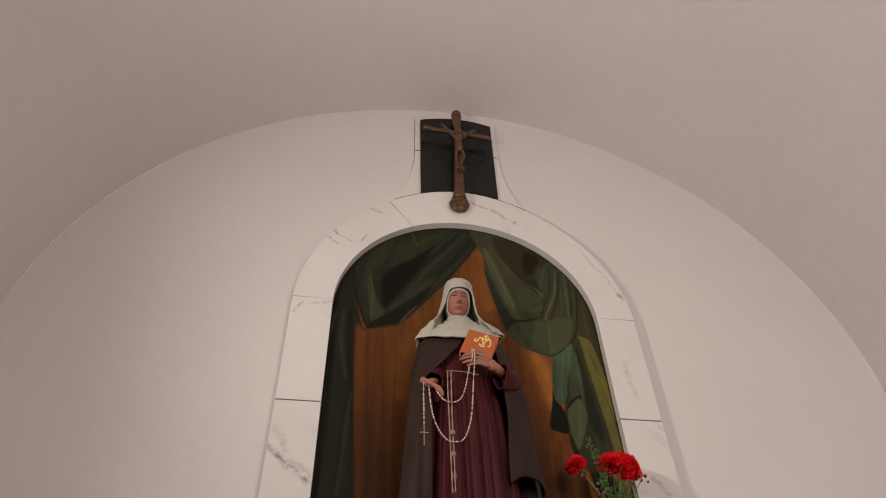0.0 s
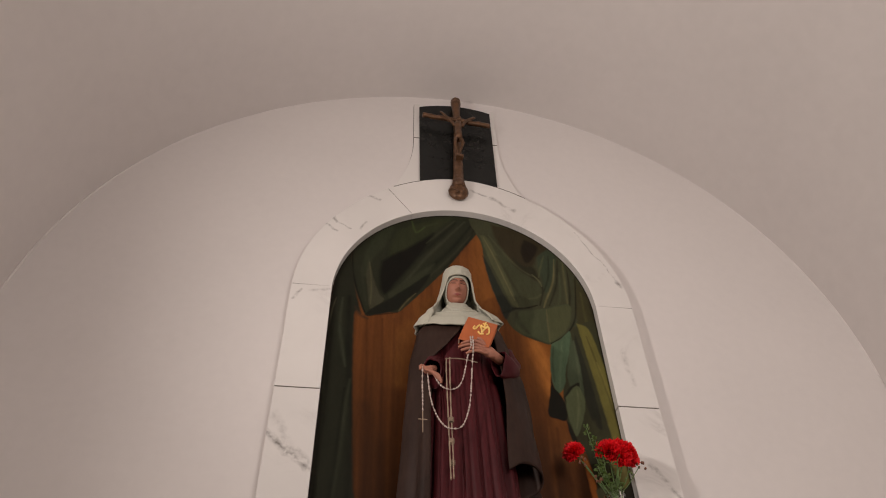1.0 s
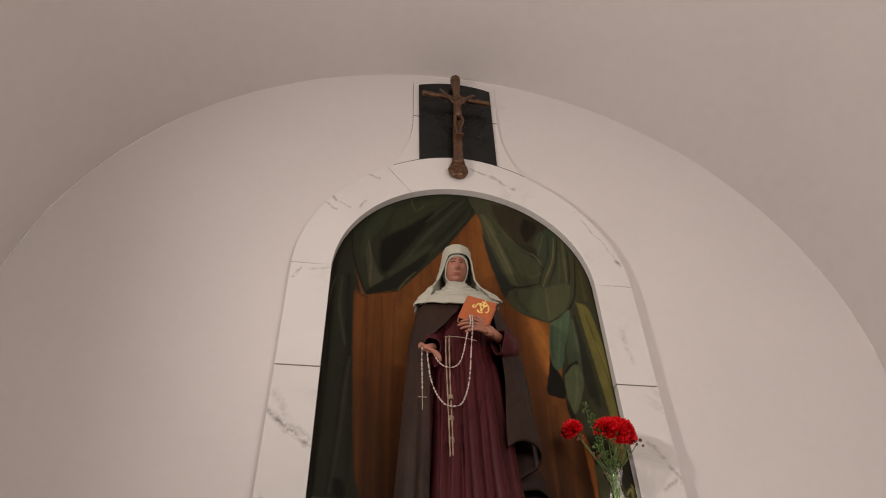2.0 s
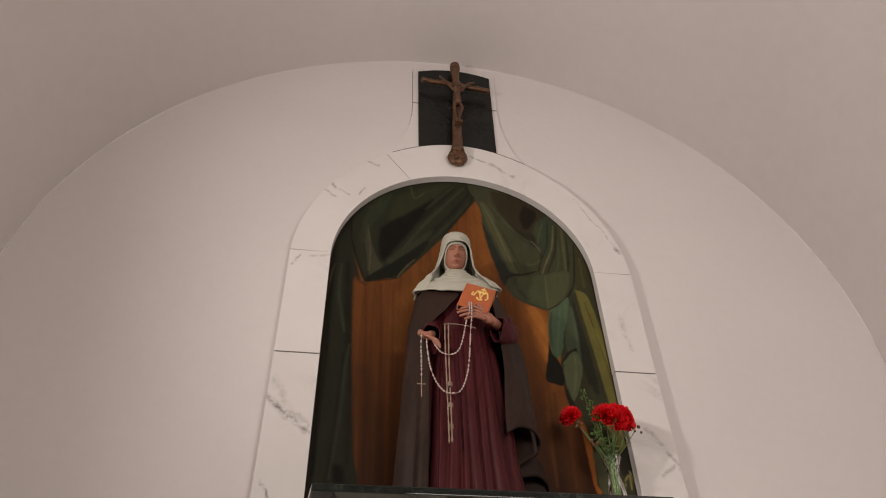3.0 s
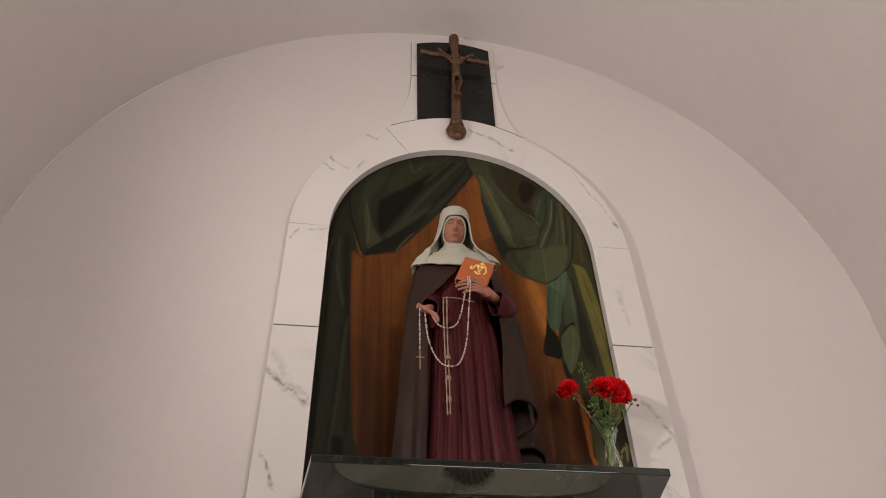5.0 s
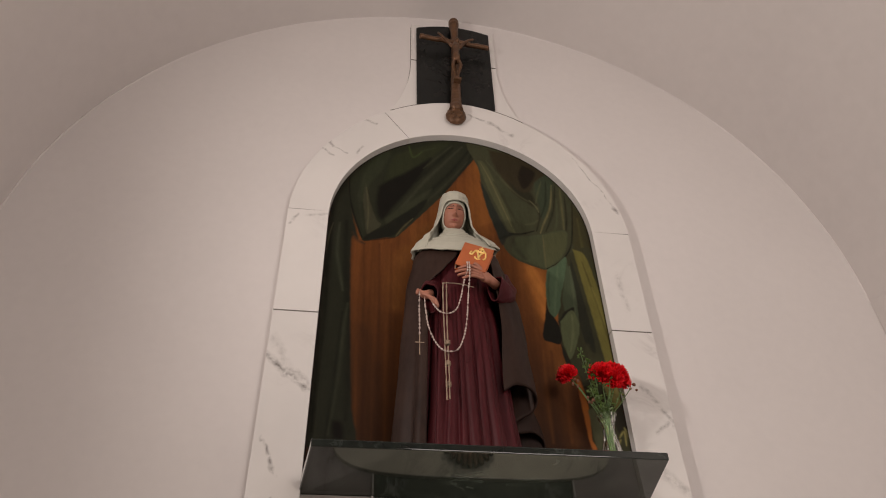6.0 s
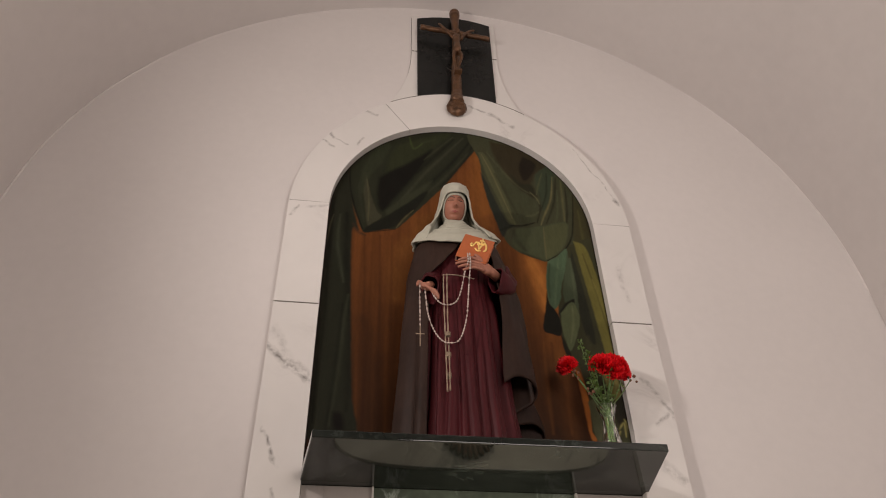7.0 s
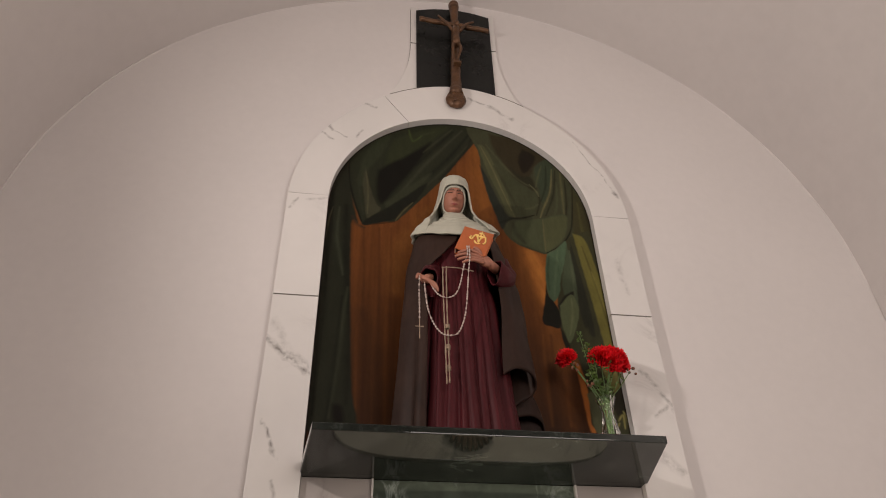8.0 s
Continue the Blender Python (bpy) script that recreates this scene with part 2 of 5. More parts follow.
# ---- the marble frame ----
IN, OUT, ARCH_Z = 0.521, 0.674, 3.393
frame_top = thing("niche_frame", "white veined marble arch frame round a painted niche", "frame")


def slab(outline, parent=frame_top, y0=0.0, y1=WALL_Y, material=None):
    bm = bmesh.new()
    prism(bm, outline, y0, y1, 0.0015)
    return part("slab", bm, material or WHITE_MARBLE, parent)


GAP = 0.0024


def crown_edge(a0, a1, inset):
    """The outer line of the arch, a little raised at the crown."""
    angles = [radians(a0 + (a1 - a0) * i / 48) for i in range(49)]
    return [((OUT - inset) * math.cos(a), ARCH_Z + (0.70 - inset) * math.sin(a) + 0.036 * max(0.0, math.sin(a)) ** 6) for a in angles]


for s in (-1, 1):
    x0, x1 = sorted((s * IN, s * OUT))
    for z0, z1 in ((0.9, 1.55), (1.55, 2.06), (2.06, 2.945), (2.945, 3.415)):
        slab([(x0, z0 + GAP), (x1, z0 + GAP), (x1, z1 - GAP), (x0, z1 - GAP)])
for a0, a1, b0, b1 in ((2.2, 114.3, 1.8, 118.6), (114.5, 177.8, 118.8, 178.2)):
    inner = arc(0, ARCH_Z, IN, IN, a0, a1, 48)
    outer = crown_edge(b1, b0, 0.0)
    slab(inner + outer)
bm = bmesh.new()
backing = [(-OUT + 0.004, 0.9), (-IN - 0.004, 0.9)] + arc(0, ARCH_Z, IN + 0.004, IN + 0.004, 180, 0, 32) + [(IN + 0.004, 0.9), (OUT - 0.004, 0.9)] + crown_edge(0, 180, 0.004)
prism(bm, backing, 0.0015, WALL_Y - 0.003)
part("joint_filler", bm, JOINT, frame_top)

# keystone slab of white marble that flares out over the arch, nearly flush with the wall
keystone = thing("keystone", "flared white marble slab behind a black plaque", "keystone")
KEY_Y = 0.025


def foot(x):
    return ARCH_Z + 0.742 * math.sqrt(1 - (x / 0.69) ** 2)


def arch_top(x):
    """Height of the arch's upper edge."""
    rise = math.sqrt(1 - (x / OUT) ** 2)
    return ARCH_Z + 0.70 * rise + 0.036 * rise ** 6


def flank(z):
    u = max(0.0, (4.46 - z) / (4.46 - 4.075))
    return 0.208 + 0.090 * u ** 2.2


for s in (-1, 1):
    for z0, z1 in ((None, 4.456), (4.46, 4.752)):
        low = foot if z0 is None else (lambda x: z0)
        zs = [4.078 + (z1 - 4.078) * i / 14 for i in range(15)] if z0 is None else [z0, z1]
        side = [(s * flank(z), z) for z in zs]
        inner = [(s * 0.15, z1), (s * 0.15, low(0.15))]
        base = [(s * x, low(x)) for x in (0.19, 0.23, 0.26)] if z0 is None else []
        slab(side + inner + base, keystone, KEY_Y, WALL_Y)

# dark joint lines at flanks and foot; the foot's set forward for the camera
for s in (-1, 1):
    bm = bmesh.new()
    tube(bm, [(s * x, 0.001, arch_top(x)) for x in (0.17, 0.20, 0.23, 0.26, 0.285, 0.298)], 0.0024, 6)
    part("joint", bm, JOINT, keystone)
    bm = bmesh.new()
    tube(bm, [(s * (flank(4.08 + 0.66 * i / 20) + 0.0005), WALL_Y - 0.001, 4.08 + 0.66 * i / 20) for i in range(21)], 0.0014 if s < 0 else 0.0006, 6)
    part("joint", bm, JOINT, keystone)
    bm = bmesh.new()
    tube(bm, [(s * 0.152, KEY_Y - 0.0005, 4.458), (s * 0.18, KEY_Y - 0.0005, 4.458), (s * 0.207, KEY_Y - 0.0005, 4.458)], 0.0019, 6)
    part("joint", bm, JOINT, keystone)

# black slate plaque with an arched top
plaque = thing("plaque", "black slate plaque with a curved top", "plaque")
bm = bmesh.new()
low = [(-0.180 + 0.361 * i / 12, 4.120 + 0.026 * (1 - ((i - 6) / 6) ** 2)) for i in range(13)]
high = [(0.184 - 0.366 * i / 12, 4.716 + 0.036 * (1 - ((i - 6) / 6) ** 2)) for i in range(13)]
prism(bm, low + high, 0.015, 0.034, 0.0015)
part("slate", bm, SLATE, plaque)

# shelf of green marble
shelf = thing("shelf", "dark green polished marble shelf", "shelf")
SHELF_Z, SHELF_Y = 2.357, -0.273
bm = bmesh.new()
v = [(-0.493, SHELF_Y, 2.335), (0.489, SHELF_Y, 2.335), (0.530, -0.001, 2.323), (-0.5235, -0.001, 2.323)]
low = [bm.verts.new(p) for p in v]
high = [bm.verts.new((x, y, SHELF_Z)) for x, y, z in v]
bm.faces.new(low[::-1]), bm.faces.new(high)
for i in range(4):
    j = (i + 1) % 4
    bm.faces.new((low[i], low[j], high[j], high[i]))
bmesh.ops.bevel(bm, geom=list(bm.edges), offset=0.0035, segments=3, affect="EDGES", profile=0.6)
box(bm, -0.5195, 0.5195, -0.0035, WALL_Y - 0.001, 2.323, SHELF_Z - 0.001)
part("slab", bm, GREEN_MARBLE, shelf)

# panels under the shelf
pedestal = thing("reredos_base", "white and dark green marble panels below the shelf", "panel")
for x0, x1 in ((-0.5205, -0.312), (0.306, 0.5205)):
    bm = bmesh.new()
    box(bm, x0, x1, 0.026, WALL_Y, 0.9, 2.322, 0.002)
    part("side_panel", bm, PANEL_MARBLE, pedestal)
    bm = bmesh.new()
    edge = x1 if x0 < 0 else x0
    box(bm, edge - 0.003, edge + 0.003, 0.020, WALL_Y, 0.9, 2.322, 0.001)
    part("edge_strip", bm, WHITE_MARBLE, pedestal)
bm = bmesh.new()
box(bm, -0.3085, 0.3025, 0.033, WALL_Y, 0.9, 2.322, 0.001)
part("green_panel", bm, VEINED_GREEN, pedestal)


# ---- the painted backcloth: flat, oil on panel, laid on stroke by stroke ----
# some of its colours hold the statue's shadow and the light beside it
STEP = 0.0021
PX = np.arange(-IN - 0.01, IN + 0.01 + STEP, STEP)
PZ = np.arange(2.345, ARCH_Z + IN + 0.012 + STEP, STEP)
GX, GZ = np.meshgrid(PX, PZ)
CHAR = (0.016, 0.011, 0.008)
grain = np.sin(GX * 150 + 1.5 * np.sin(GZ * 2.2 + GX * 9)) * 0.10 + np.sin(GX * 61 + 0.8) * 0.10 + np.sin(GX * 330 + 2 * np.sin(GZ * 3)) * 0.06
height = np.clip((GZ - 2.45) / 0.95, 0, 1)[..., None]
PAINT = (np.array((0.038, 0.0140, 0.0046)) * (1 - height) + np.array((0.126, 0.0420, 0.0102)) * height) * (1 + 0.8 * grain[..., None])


def window(pts, margin):
    """The part of the panel that a brush reaches."""
    xs, zs = [q[0] for q in pts], [q[1] for q in pts]
    i0, i1 = np.searchsorted(PX, (min(xs) - margin, max(xs) + margin))
    j0, j1 = np.searchsorted(PZ, (min(zs) - margin, max(zs) + margin))
    return slice(j0, j1), slice(i0, i1)


def cover(colour, alpha, at=(slice(None), slice(None))):
    PAINT[at] = PAINT[at] * (1 - alpha[..., None]) + np.array(colour) * alpha[..., None]


def to_line(a, b, gx, gz):
    ax, az = a
    dx, dz = b[0] - ax, b[1] - az
    t = np.clip(((gx - ax) * dx + (gz - az) * dz) / max(1e-9, dx * dx + dz * dz), 0, 1)
    return np.hypot(gx - ax - t * dx, gz - az - t * dz), t


def curve_through(pts, n=6):
    """Points eased through the given ones."""
    pts = [Vector(p) for p in pts]
    out = []
    for i in range(len(pts) - 1):
        a, b, c, d = pts[max(i - 1, 0)], pts[i], pts[i + 1], pts[min(i + 2, len(pts) - 1)]
        for k in range(n):
            t = k / n
            out.append(0.5 * (2 * b + (c - a) * t + (2 * a - 5 * b + 4 * c - d) * t * t + (3 * b - a - 3 * c + d) * t ** 3))
    return [tuple(p) for p in out] + [tuple(pts[-1])]


def fill(outline, colour, soft):
    soft = soft * 0.85
    pts = curve_through(list(outline) + [outline[0]], 4)[:-1]
    at = window(pts, 3 * soft)
    gx, gz = GX[at], GZ[at]
    # a slightly wandering edge
    gx, gz = gx + 0.0006 * np.sin(gz * 130 + gx * 60), gz + 0.0006 * np.sin(gx * 120 - gz * 50)
    inside = np.zeros(gx.shape, bool)
    near = np.full(gx.shape, 9.0)
    for a, b in zip(pts, pts[1:] + pts[:1]):
        near = np.minimum(near, to_line(a, b, gx, gz)[0])
        cross = (a[1] > gz) != (b[1] > gz)
        if abs(b[1] - a[1]) > 1e-9:
            inside ^= cross & (gx < (b[0] - a[0]) * (gz - a[1]) / (b[1] - a[1]) + a[0])
    cover(colour, np.clip(0.5 + np.where(inside, near, -near) / (2 * soft), 0, 1), at)


def stroke(points, width, colour, strength):
    pts = curve_through(points, 4)
    at = window(pts, 2.6 * width)
    gx, gz = GX[at], GZ[at]
    n = len(pts) - 1
    best, along_it = np.full(gx.shape, 9.0), np.zeros(gx.shape)
    for i in range(n):
        d, t = to_line(pts[i], pts[i + 1], gx, gz)
        along_it = np.where(d < best, (i + t) / n, along_it)
        best = np.minimum(best, d)
    taper = width * (0.35 + 0.65 * np.sin(math.pi * np.clip(along_it, 0.06, 0.94)) ** 0.6)
    hairs = 0.95 + 0.10 * np.sin(along_it * 17 + width * 900) + 0.06 * np.sin(gx * 210 + gz * 90)
    cover(colour, strength * np.exp(-(best / taper) ** 2) * np.clip(hairs, 0, 1.1) / 1.1, at)


# boards: streaks of the brown ground, with the lit wood painted in orange
stroke([(0.080, 3.774), (0.081, 3.576), (0.094, 3.393)], 0.05, (0.2119, 0.0763, 0.016), 0.8)
# wood lit beside the statue's shadow, put into the paint
stroke([(0.244, 3.292), (0.297, 3.160), (0.327, 2.958), (0.334, 2.772)], 0.075, (0.271, 0.0949, 0.0199), 0.8)
stroke([(0.325, 2.863), (0.323, 2.685), (0.330, 2.522)], 0.05, (0.1106, 0.0397, 0.0096), 0.6)
stroke([(-0.218, 3.277), (-0.249, 3.166), (-0.256, 3.012)], 0.045, (0.1674, 0.0638, 0.0142), 0.7)
stroke([(-0.131, 3.400), (-0.175, 3.337)], 0.05, (0.1872, 0.072, 0.016), 0.6)
stroke([(-0.406, 3.286), (-0.394, 3.002), (-0.382, 2.730), (-0.371, 2.491)], 0.0075, (0.1106, 0.0397, 0.0096), 0.4)
stroke([(-0.379, 3.289), (-0.368, 3.003), (-0.358, 2.731), (-0.349, 2.492)], 0.0075, (0.0282, 0.01, 0.0038), 0.4)
stroke([(-0.345, 3.292), (-0.336, 3.006), (-0.328, 2.733), (-0.321, 2.493)], 0.0075, (0.1106, 0.0397, 0.0096), 0.32000000000000006)
stroke([(-0.321, 3.295), (-0.314, 3.008), (-0.308, 2.734), (-0.302, 2.494)], 0.0075, (0.0282, 0.01, 0.0038), 0.48)
stroke([(-0.296, 3.297), (-0.290, 3.010), (-0.285, 2.735), (-0.281, 2.495)], 0.0075, (0.1106, 0.0397, 0.0096), 0.4)
stroke([(-0.277, 3.299), (-0.273, 3.011), (-0.268, 2.736), (-0.265, 2.496)], 0.0075, (0.0282, 0.01, 0.0038), 0.32000000000000006)
stroke([(-0.372, 2.908), (-0.325, 2.691), (-0.309, 2.494)], 0.05, (0.0305, 0.0121, 0.0046), 0.55)
stroke([(0.225, 2.856), (0.222, 2.679), (0.224, 2.517)], 0.009, (0.0633, 0.022, 0.0066), 0.5)
stroke([(0.266, 2.859), (0.261, 2.681), (0.261, 2.519)], 0.009, (0.1674, 0.06, 0.0142), 0.5)
stroke([(0.296, 2.861), (0.291, 2.683), (0.290, 2.520)], 0.009, (0.0563, 0.0199, 0.006), 0.5)
stroke([(0.334, 2.864), (0.327, 2.685), (0.324, 2.521)], 0.009, (0.143, 0.0492, 0.0118), 0.5)
stroke([(0.363, 2.865), (0.354, 2.686), (0.350, 2.523)], 0.009, (0.0633, 0.022, 0.0066), 0.5)
# lit strip and lit patch past the shadow, painted as brighter orange
fill([(0.370, 2.757), (0.389, 2.732), (0.401, 2.615), (0.407, 2.509), (0.386, 2.509), (0.378, 2.620)], (0.3888, 0.1273, 0.0267), 0.004)
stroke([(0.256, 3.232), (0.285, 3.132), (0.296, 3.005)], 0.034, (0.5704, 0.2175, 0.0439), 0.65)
# hanging left curtain
fill([(-0.455, 3.664), (-0.483, 3.638), (-0.511, 3.524), (-0.521, 3.359), (-0.529, 3.247), (-0.537, 3.089), (-0.534, 2.896), (-0.533, 2.679), (-0.527, 2.475), (-0.374, 2.476), (-0.388, 2.606), (-0.401, 2.771), (-0.415, 3.000), (-0.425, 3.203), (-0.425, 3.324), (-0.403, 3.314), (-0.428, 3.427), (-0.452, 3.577)], (0.0165, 0.0173, 0.01), 0.005)
stroke([(-0.451, 3.396), (-0.443, 3.201), (-0.430, 3.048), (-0.418, 2.905)], 0.014, (0.0075, 0.0079, 0.0047), 0.85)
stroke([(-0.512, 3.478), (-0.509, 3.195), (-0.506, 2.945), (-0.503, 2.701)], 0.012, (0.0085, 0.0079, 0.0047), 0.8)
stroke([(-0.476, 3.387), (-0.478, 3.252), (-0.463, 3.160), (-0.445, 3.066)], 0.008, (0.0344, 0.0401, 0.0231), 0.85)
stroke([(-0.424, 3.011), (-0.434, 2.881), (-0.441, 2.726), (-0.450, 2.603), (-0.456, 2.515)], 0.009, (0.0321, 0.0362, 0.0203), 0.8)
stroke([(-0.441, 2.974), (-0.447, 2.790), (-0.455, 2.622), (-0.466, 2.487)], 0.008, (0.0075, 0.0074, 0.0044), 0.75)
stroke([(-0.501, 3.384), (-0.512, 3.318), (-0.518, 3.234)], 0.0035, (0.0639, 0.0601, 0.0338), 0.8)
stroke([(-0.513, 3.116), (-0.509, 2.898), (-0.505, 2.701), (-0.499, 2.504)], 0.01, (0.0255, 0.0268, 0.0154), 0.6)
stroke([(-0.414, 2.905), (-0.406, 2.728), (-0.405, 2.566)], 0.012, (0.0096, 0.0095, 0.0055), 0.7)
fill([(-0.447, 2.560), (-0.419, 2.555), (-0.409, 2.504), (-0.440, 2.503)], (0.0056, 0.0043, 0.0028), 0.01)
stroke([(-0.517, 2.944), (-0.510, 2.722), (-0.507, 2.522)], 0.006, (0.0085, 0.0074, 0.0044), 0.8)
# gathered left swag
fill([(-0.455, 3.664), (-0.411, 3.753), (-0.319, 3.834), (-0.174, 3.903), (-0.024, 3.946), (0.071, 3.929), (0.081, 3.844), (0.059, 3.792), (0.004, 3.707), (-0.058, 3.601), (-0.118, 3.516), (-0.186, 3.426), (-0.234, 3.363), (-0.262, 3.334), (-0.305, 3.327), (-0.348, 3.314), (-0.373, 3.304), (-0.391, 3.316), (-0.415, 3.385), (-0.440, 3.471), (-0.454, 3.577)], (0.0198, 0.0218, 0.0119), 0.003)
fill([(-0.413, 3.519), (-0.405, 3.631), (-0.381, 3.709), (-0.346, 3.771), (-0.294, 3.809), (-0.307, 3.732), (-0.342, 3.655), (-0.376, 3.593), (-0.390, 3.507)], (0.0265, 0.0313, 0.0162), 0.009)
fill([(-0.270, 3.791), (-0.162, 3.855), (-0.038, 3.900), (-0.114, 3.798), (-0.203, 3.705), (-0.263, 3.658), (-0.308, 3.620), (-0.297, 3.710)], (0.0245, 0.029, 0.0126), 0.01)
fill([(-0.333, 3.598), (-0.291, 3.641), (-0.233, 3.684), (-0.162, 3.750), (-0.116, 3.791), (-0.165, 3.676), (-0.225, 3.566), (-0.272, 3.489), (-0.310, 3.422), (-0.332, 3.438), (-0.340, 3.528)], (0.0065, 0.0059, 0.004), 0.01)
stroke([(-0.213, 3.855), (-0.201, 3.800), (-0.189, 3.788), (-0.157, 3.824)], 0.006, (0.0508, 0.0672, 0.0195), 0.8)
stroke([(-0.162, 3.826), (-0.101, 3.856)], 0.007, (0.0395, 0.0473, 0.0195), 0.5)
stroke([(-0.022, 3.866), (-0.107, 3.751), (-0.179, 3.648)], 0.01, (0.008, 0.0079, 0.0051), 0.75)
stroke([(0.018, 3.879), (-0.066, 3.763), (-0.151, 3.642), (-0.229, 3.509), (-0.286, 3.425)], 0.0085, (0.0382, 0.0415, 0.0231), 0.85)
stroke([(-0.026, 3.880), (-0.090, 3.801), (-0.151, 3.725)], 0.006, (0.0369, 0.0415, 0.0212), 0.7)
stroke([(0.044, 3.854), (-0.039, 3.712), (-0.135, 3.583), (-0.253, 3.440)], 0.01, (0.008, 0.0084, 0.0055), 0.85)
stroke([(0.055, 3.813), (-0.028, 3.686), (-0.124, 3.555), (-0.220, 3.444)], 0.006, (0.0321, 0.0362, 0.0195), 0.8)
stroke([(0.068, 3.878), (0.039, 3.776), (-0.018, 3.674), (-0.087, 3.575)], 0.007, (0.0096, 0.0095, 0.006), 0.8)
fill([(-0.305, 3.423), (-0.264, 3.469), (-0.198, 3.538), (-0.117, 3.610), (-0.163, 3.523), (-0.224, 3.449), (-0.285, 3.395)], (0.0298, 0.0337, 0.0178), 0.008)
fill([(-0.386, 3.607), (-0.366, 3.510), (-0.338, 3.419), (-0.318, 3.392), (-0.349, 3.354), (-0.372, 3.343), (-0.383, 3.432), (-0.393, 3.522)], (0.0422, 0.0415, 0.0231), 0.004)
stroke([(-0.383, 3.586), (-0.371, 3.478), (-0.369, 3.364)], 0.0042, (0.0788, 0.0709, 0.0363), 0.75)
stroke([(-0.411, 3.566), (-0.402, 3.460), (-0.384, 3.359)], 0.008, (0.0276, 0.0301, 0.017), 0.7)
fill([(-0.370, 3.338), (-0.307, 3.390), (-0.231, 3.461), (-0.136, 3.551), (-0.179, 3.454), (-0.236, 3.377), (-0.280, 3.338), (-0.356, 3.314), (-0.388, 3.310)], (0.0096, 0.0101, 0.0064), 0.005)
stroke([(-0.260, 3.340), (-0.232, 3.389), (-0.195, 3.437)], 0.0042, (0.0999, 0.0891, 0.0388), 0.7)
stroke([(-0.455, 3.660), (-0.448, 3.546), (-0.427, 3.442), (-0.389, 3.322)], 0.0045, (0.0045, 0.0043, 0.0028), 0.95)
stroke([(-0.379, 3.306), (-0.331, 3.316), (-0.264, 3.331)], 0.0035, (0.0065, 0.0059, 0.0037), 0.8)
stroke([(-0.426, 3.346), (-0.407, 3.308), (-0.377, 3.292)], 0.008, (0.033, 0.0199, 0.011), 0.8)
# gathered right swag
fill([(0.069, 3.801), (0.039, 3.889), (0.066, 3.929), (0.176, 3.922), (0.298, 3.858), (0.424, 3.748), (0.502, 3.607), (0.532, 3.453), (0.535, 3.320), (0.492, 3.281), (0.433, 3.319), (0.414, 3.300), (0.363, 3.256), (0.322, 3.227), (0.272, 3.239), (0.208, 3.267), (0.171, 3.308), (0.149, 3.369), (0.125, 3.450), (0.107, 3.531), (0.092, 3.641), (0.086, 3.741)], (0.045, 0.0473, 0.0241), 0.003)
fill([(0.138, 3.873), (0.272, 3.848), (0.378, 3.763), (0.327, 3.703), (0.290, 3.625), (0.237, 3.603), (0.196, 3.680), (0.150, 3.790)], (0.0309, 0.0247, 0.0119), 0.009)
fill([(0.277, 3.799), (0.330, 3.757), (0.301, 3.683), (0.269, 3.655), (0.253, 3.727)], (0.0135, 0.0095, 0.0055), 0.006)
fill([(0.213, 3.689), (0.257, 3.635), (0.300, 3.633), (0.316, 3.554), (0.271, 3.581), (0.231, 3.609)], (0.0216, 0.0208, 0.0113), 0.008)
fill([(0.082, 3.802), (0.111, 3.792), (0.150, 3.688), (0.190, 3.547), (0.203, 3.452), (0.215, 3.403), (0.185, 3.426), (0.157, 3.518), (0.118, 3.641)], (0.0711, 0.0728, 0.0338), 0.004)
fill([(0.085, 3.680), (0.108, 3.630), (0.147, 3.505), (0.188, 3.406), (0.242, 3.397), (0.184, 3.382), (0.155, 3.335), (0.130, 3.433), (0.107, 3.531)], (0.0198, 0.0227, 0.0162), 0.005)
fill([(0.131, 3.760), (0.205, 3.648), (0.271, 3.575), (0.313, 3.519), (0.295, 3.438), (0.232, 3.410), (0.211, 3.462), (0.179, 3.583)], (0.045, 0.0488, 0.0241), 0.006)
stroke([(0.096, 3.790), (0.131, 3.689), (0.164, 3.572), (0.202, 3.437)], 0.0038, (0.1189, 0.1148, 0.053), 0.85)
stroke([(0.119, 3.807), (0.174, 3.711), (0.239, 3.619), (0.290, 3.580)], 0.006, (0.0711, 0.0709, 0.0338), 0.7)
stroke([(0.147, 3.681), (0.187, 3.572), (0.225, 3.461)], 0.008, (0.0298, 0.0313, 0.0162), 0.7)
stroke([(0.190, 3.397), (0.243, 3.402), (0.293, 3.422)], 0.0045, (0.0075, 0.0074, 0.0047), 1)
stroke([(0.149, 3.369), (0.196, 3.392)], 0.007, (0.0121, 0.0127, 0.0089), 0.8)
stroke([(0.318, 3.545), (0.325, 3.502), (0.303, 3.423)], 0.005, (0.0135, 0.0134, 0.0079), 0.85)
stroke([(0.259, 3.452), (0.293, 3.462), (0.314, 3.482)], 0.006, (0.0749, 0.0747, 0.0363), 0.7)
stroke([(0.289, 3.590), (0.314, 3.557), (0.323, 3.527)], 0.0042, (0.114, 0.1098, 0.053), 0.85)
fill([(0.322, 3.695), (0.377, 3.749), (0.405, 3.712), (0.374, 3.577), (0.336, 3.491), (0.329, 3.556), (0.321, 3.619)], (0.0357, 0.0473, 0.0261), 0.005)
stroke([(0.352, 3.705), (0.330, 3.636), (0.316, 3.577)], 0.005, (0.0827, 0.0828, 0.0388), 0.7)
stroke([(0.372, 3.708), (0.359, 3.591), (0.330, 3.502)], 0.005, (0.0165, 0.019, 0.0113), 0.8)
stroke([(0.395, 3.690), (0.375, 3.561), (0.335, 3.460), (0.318, 3.413)], 0.0048, (0.1345, 0.1198, 0.053), 0.9)
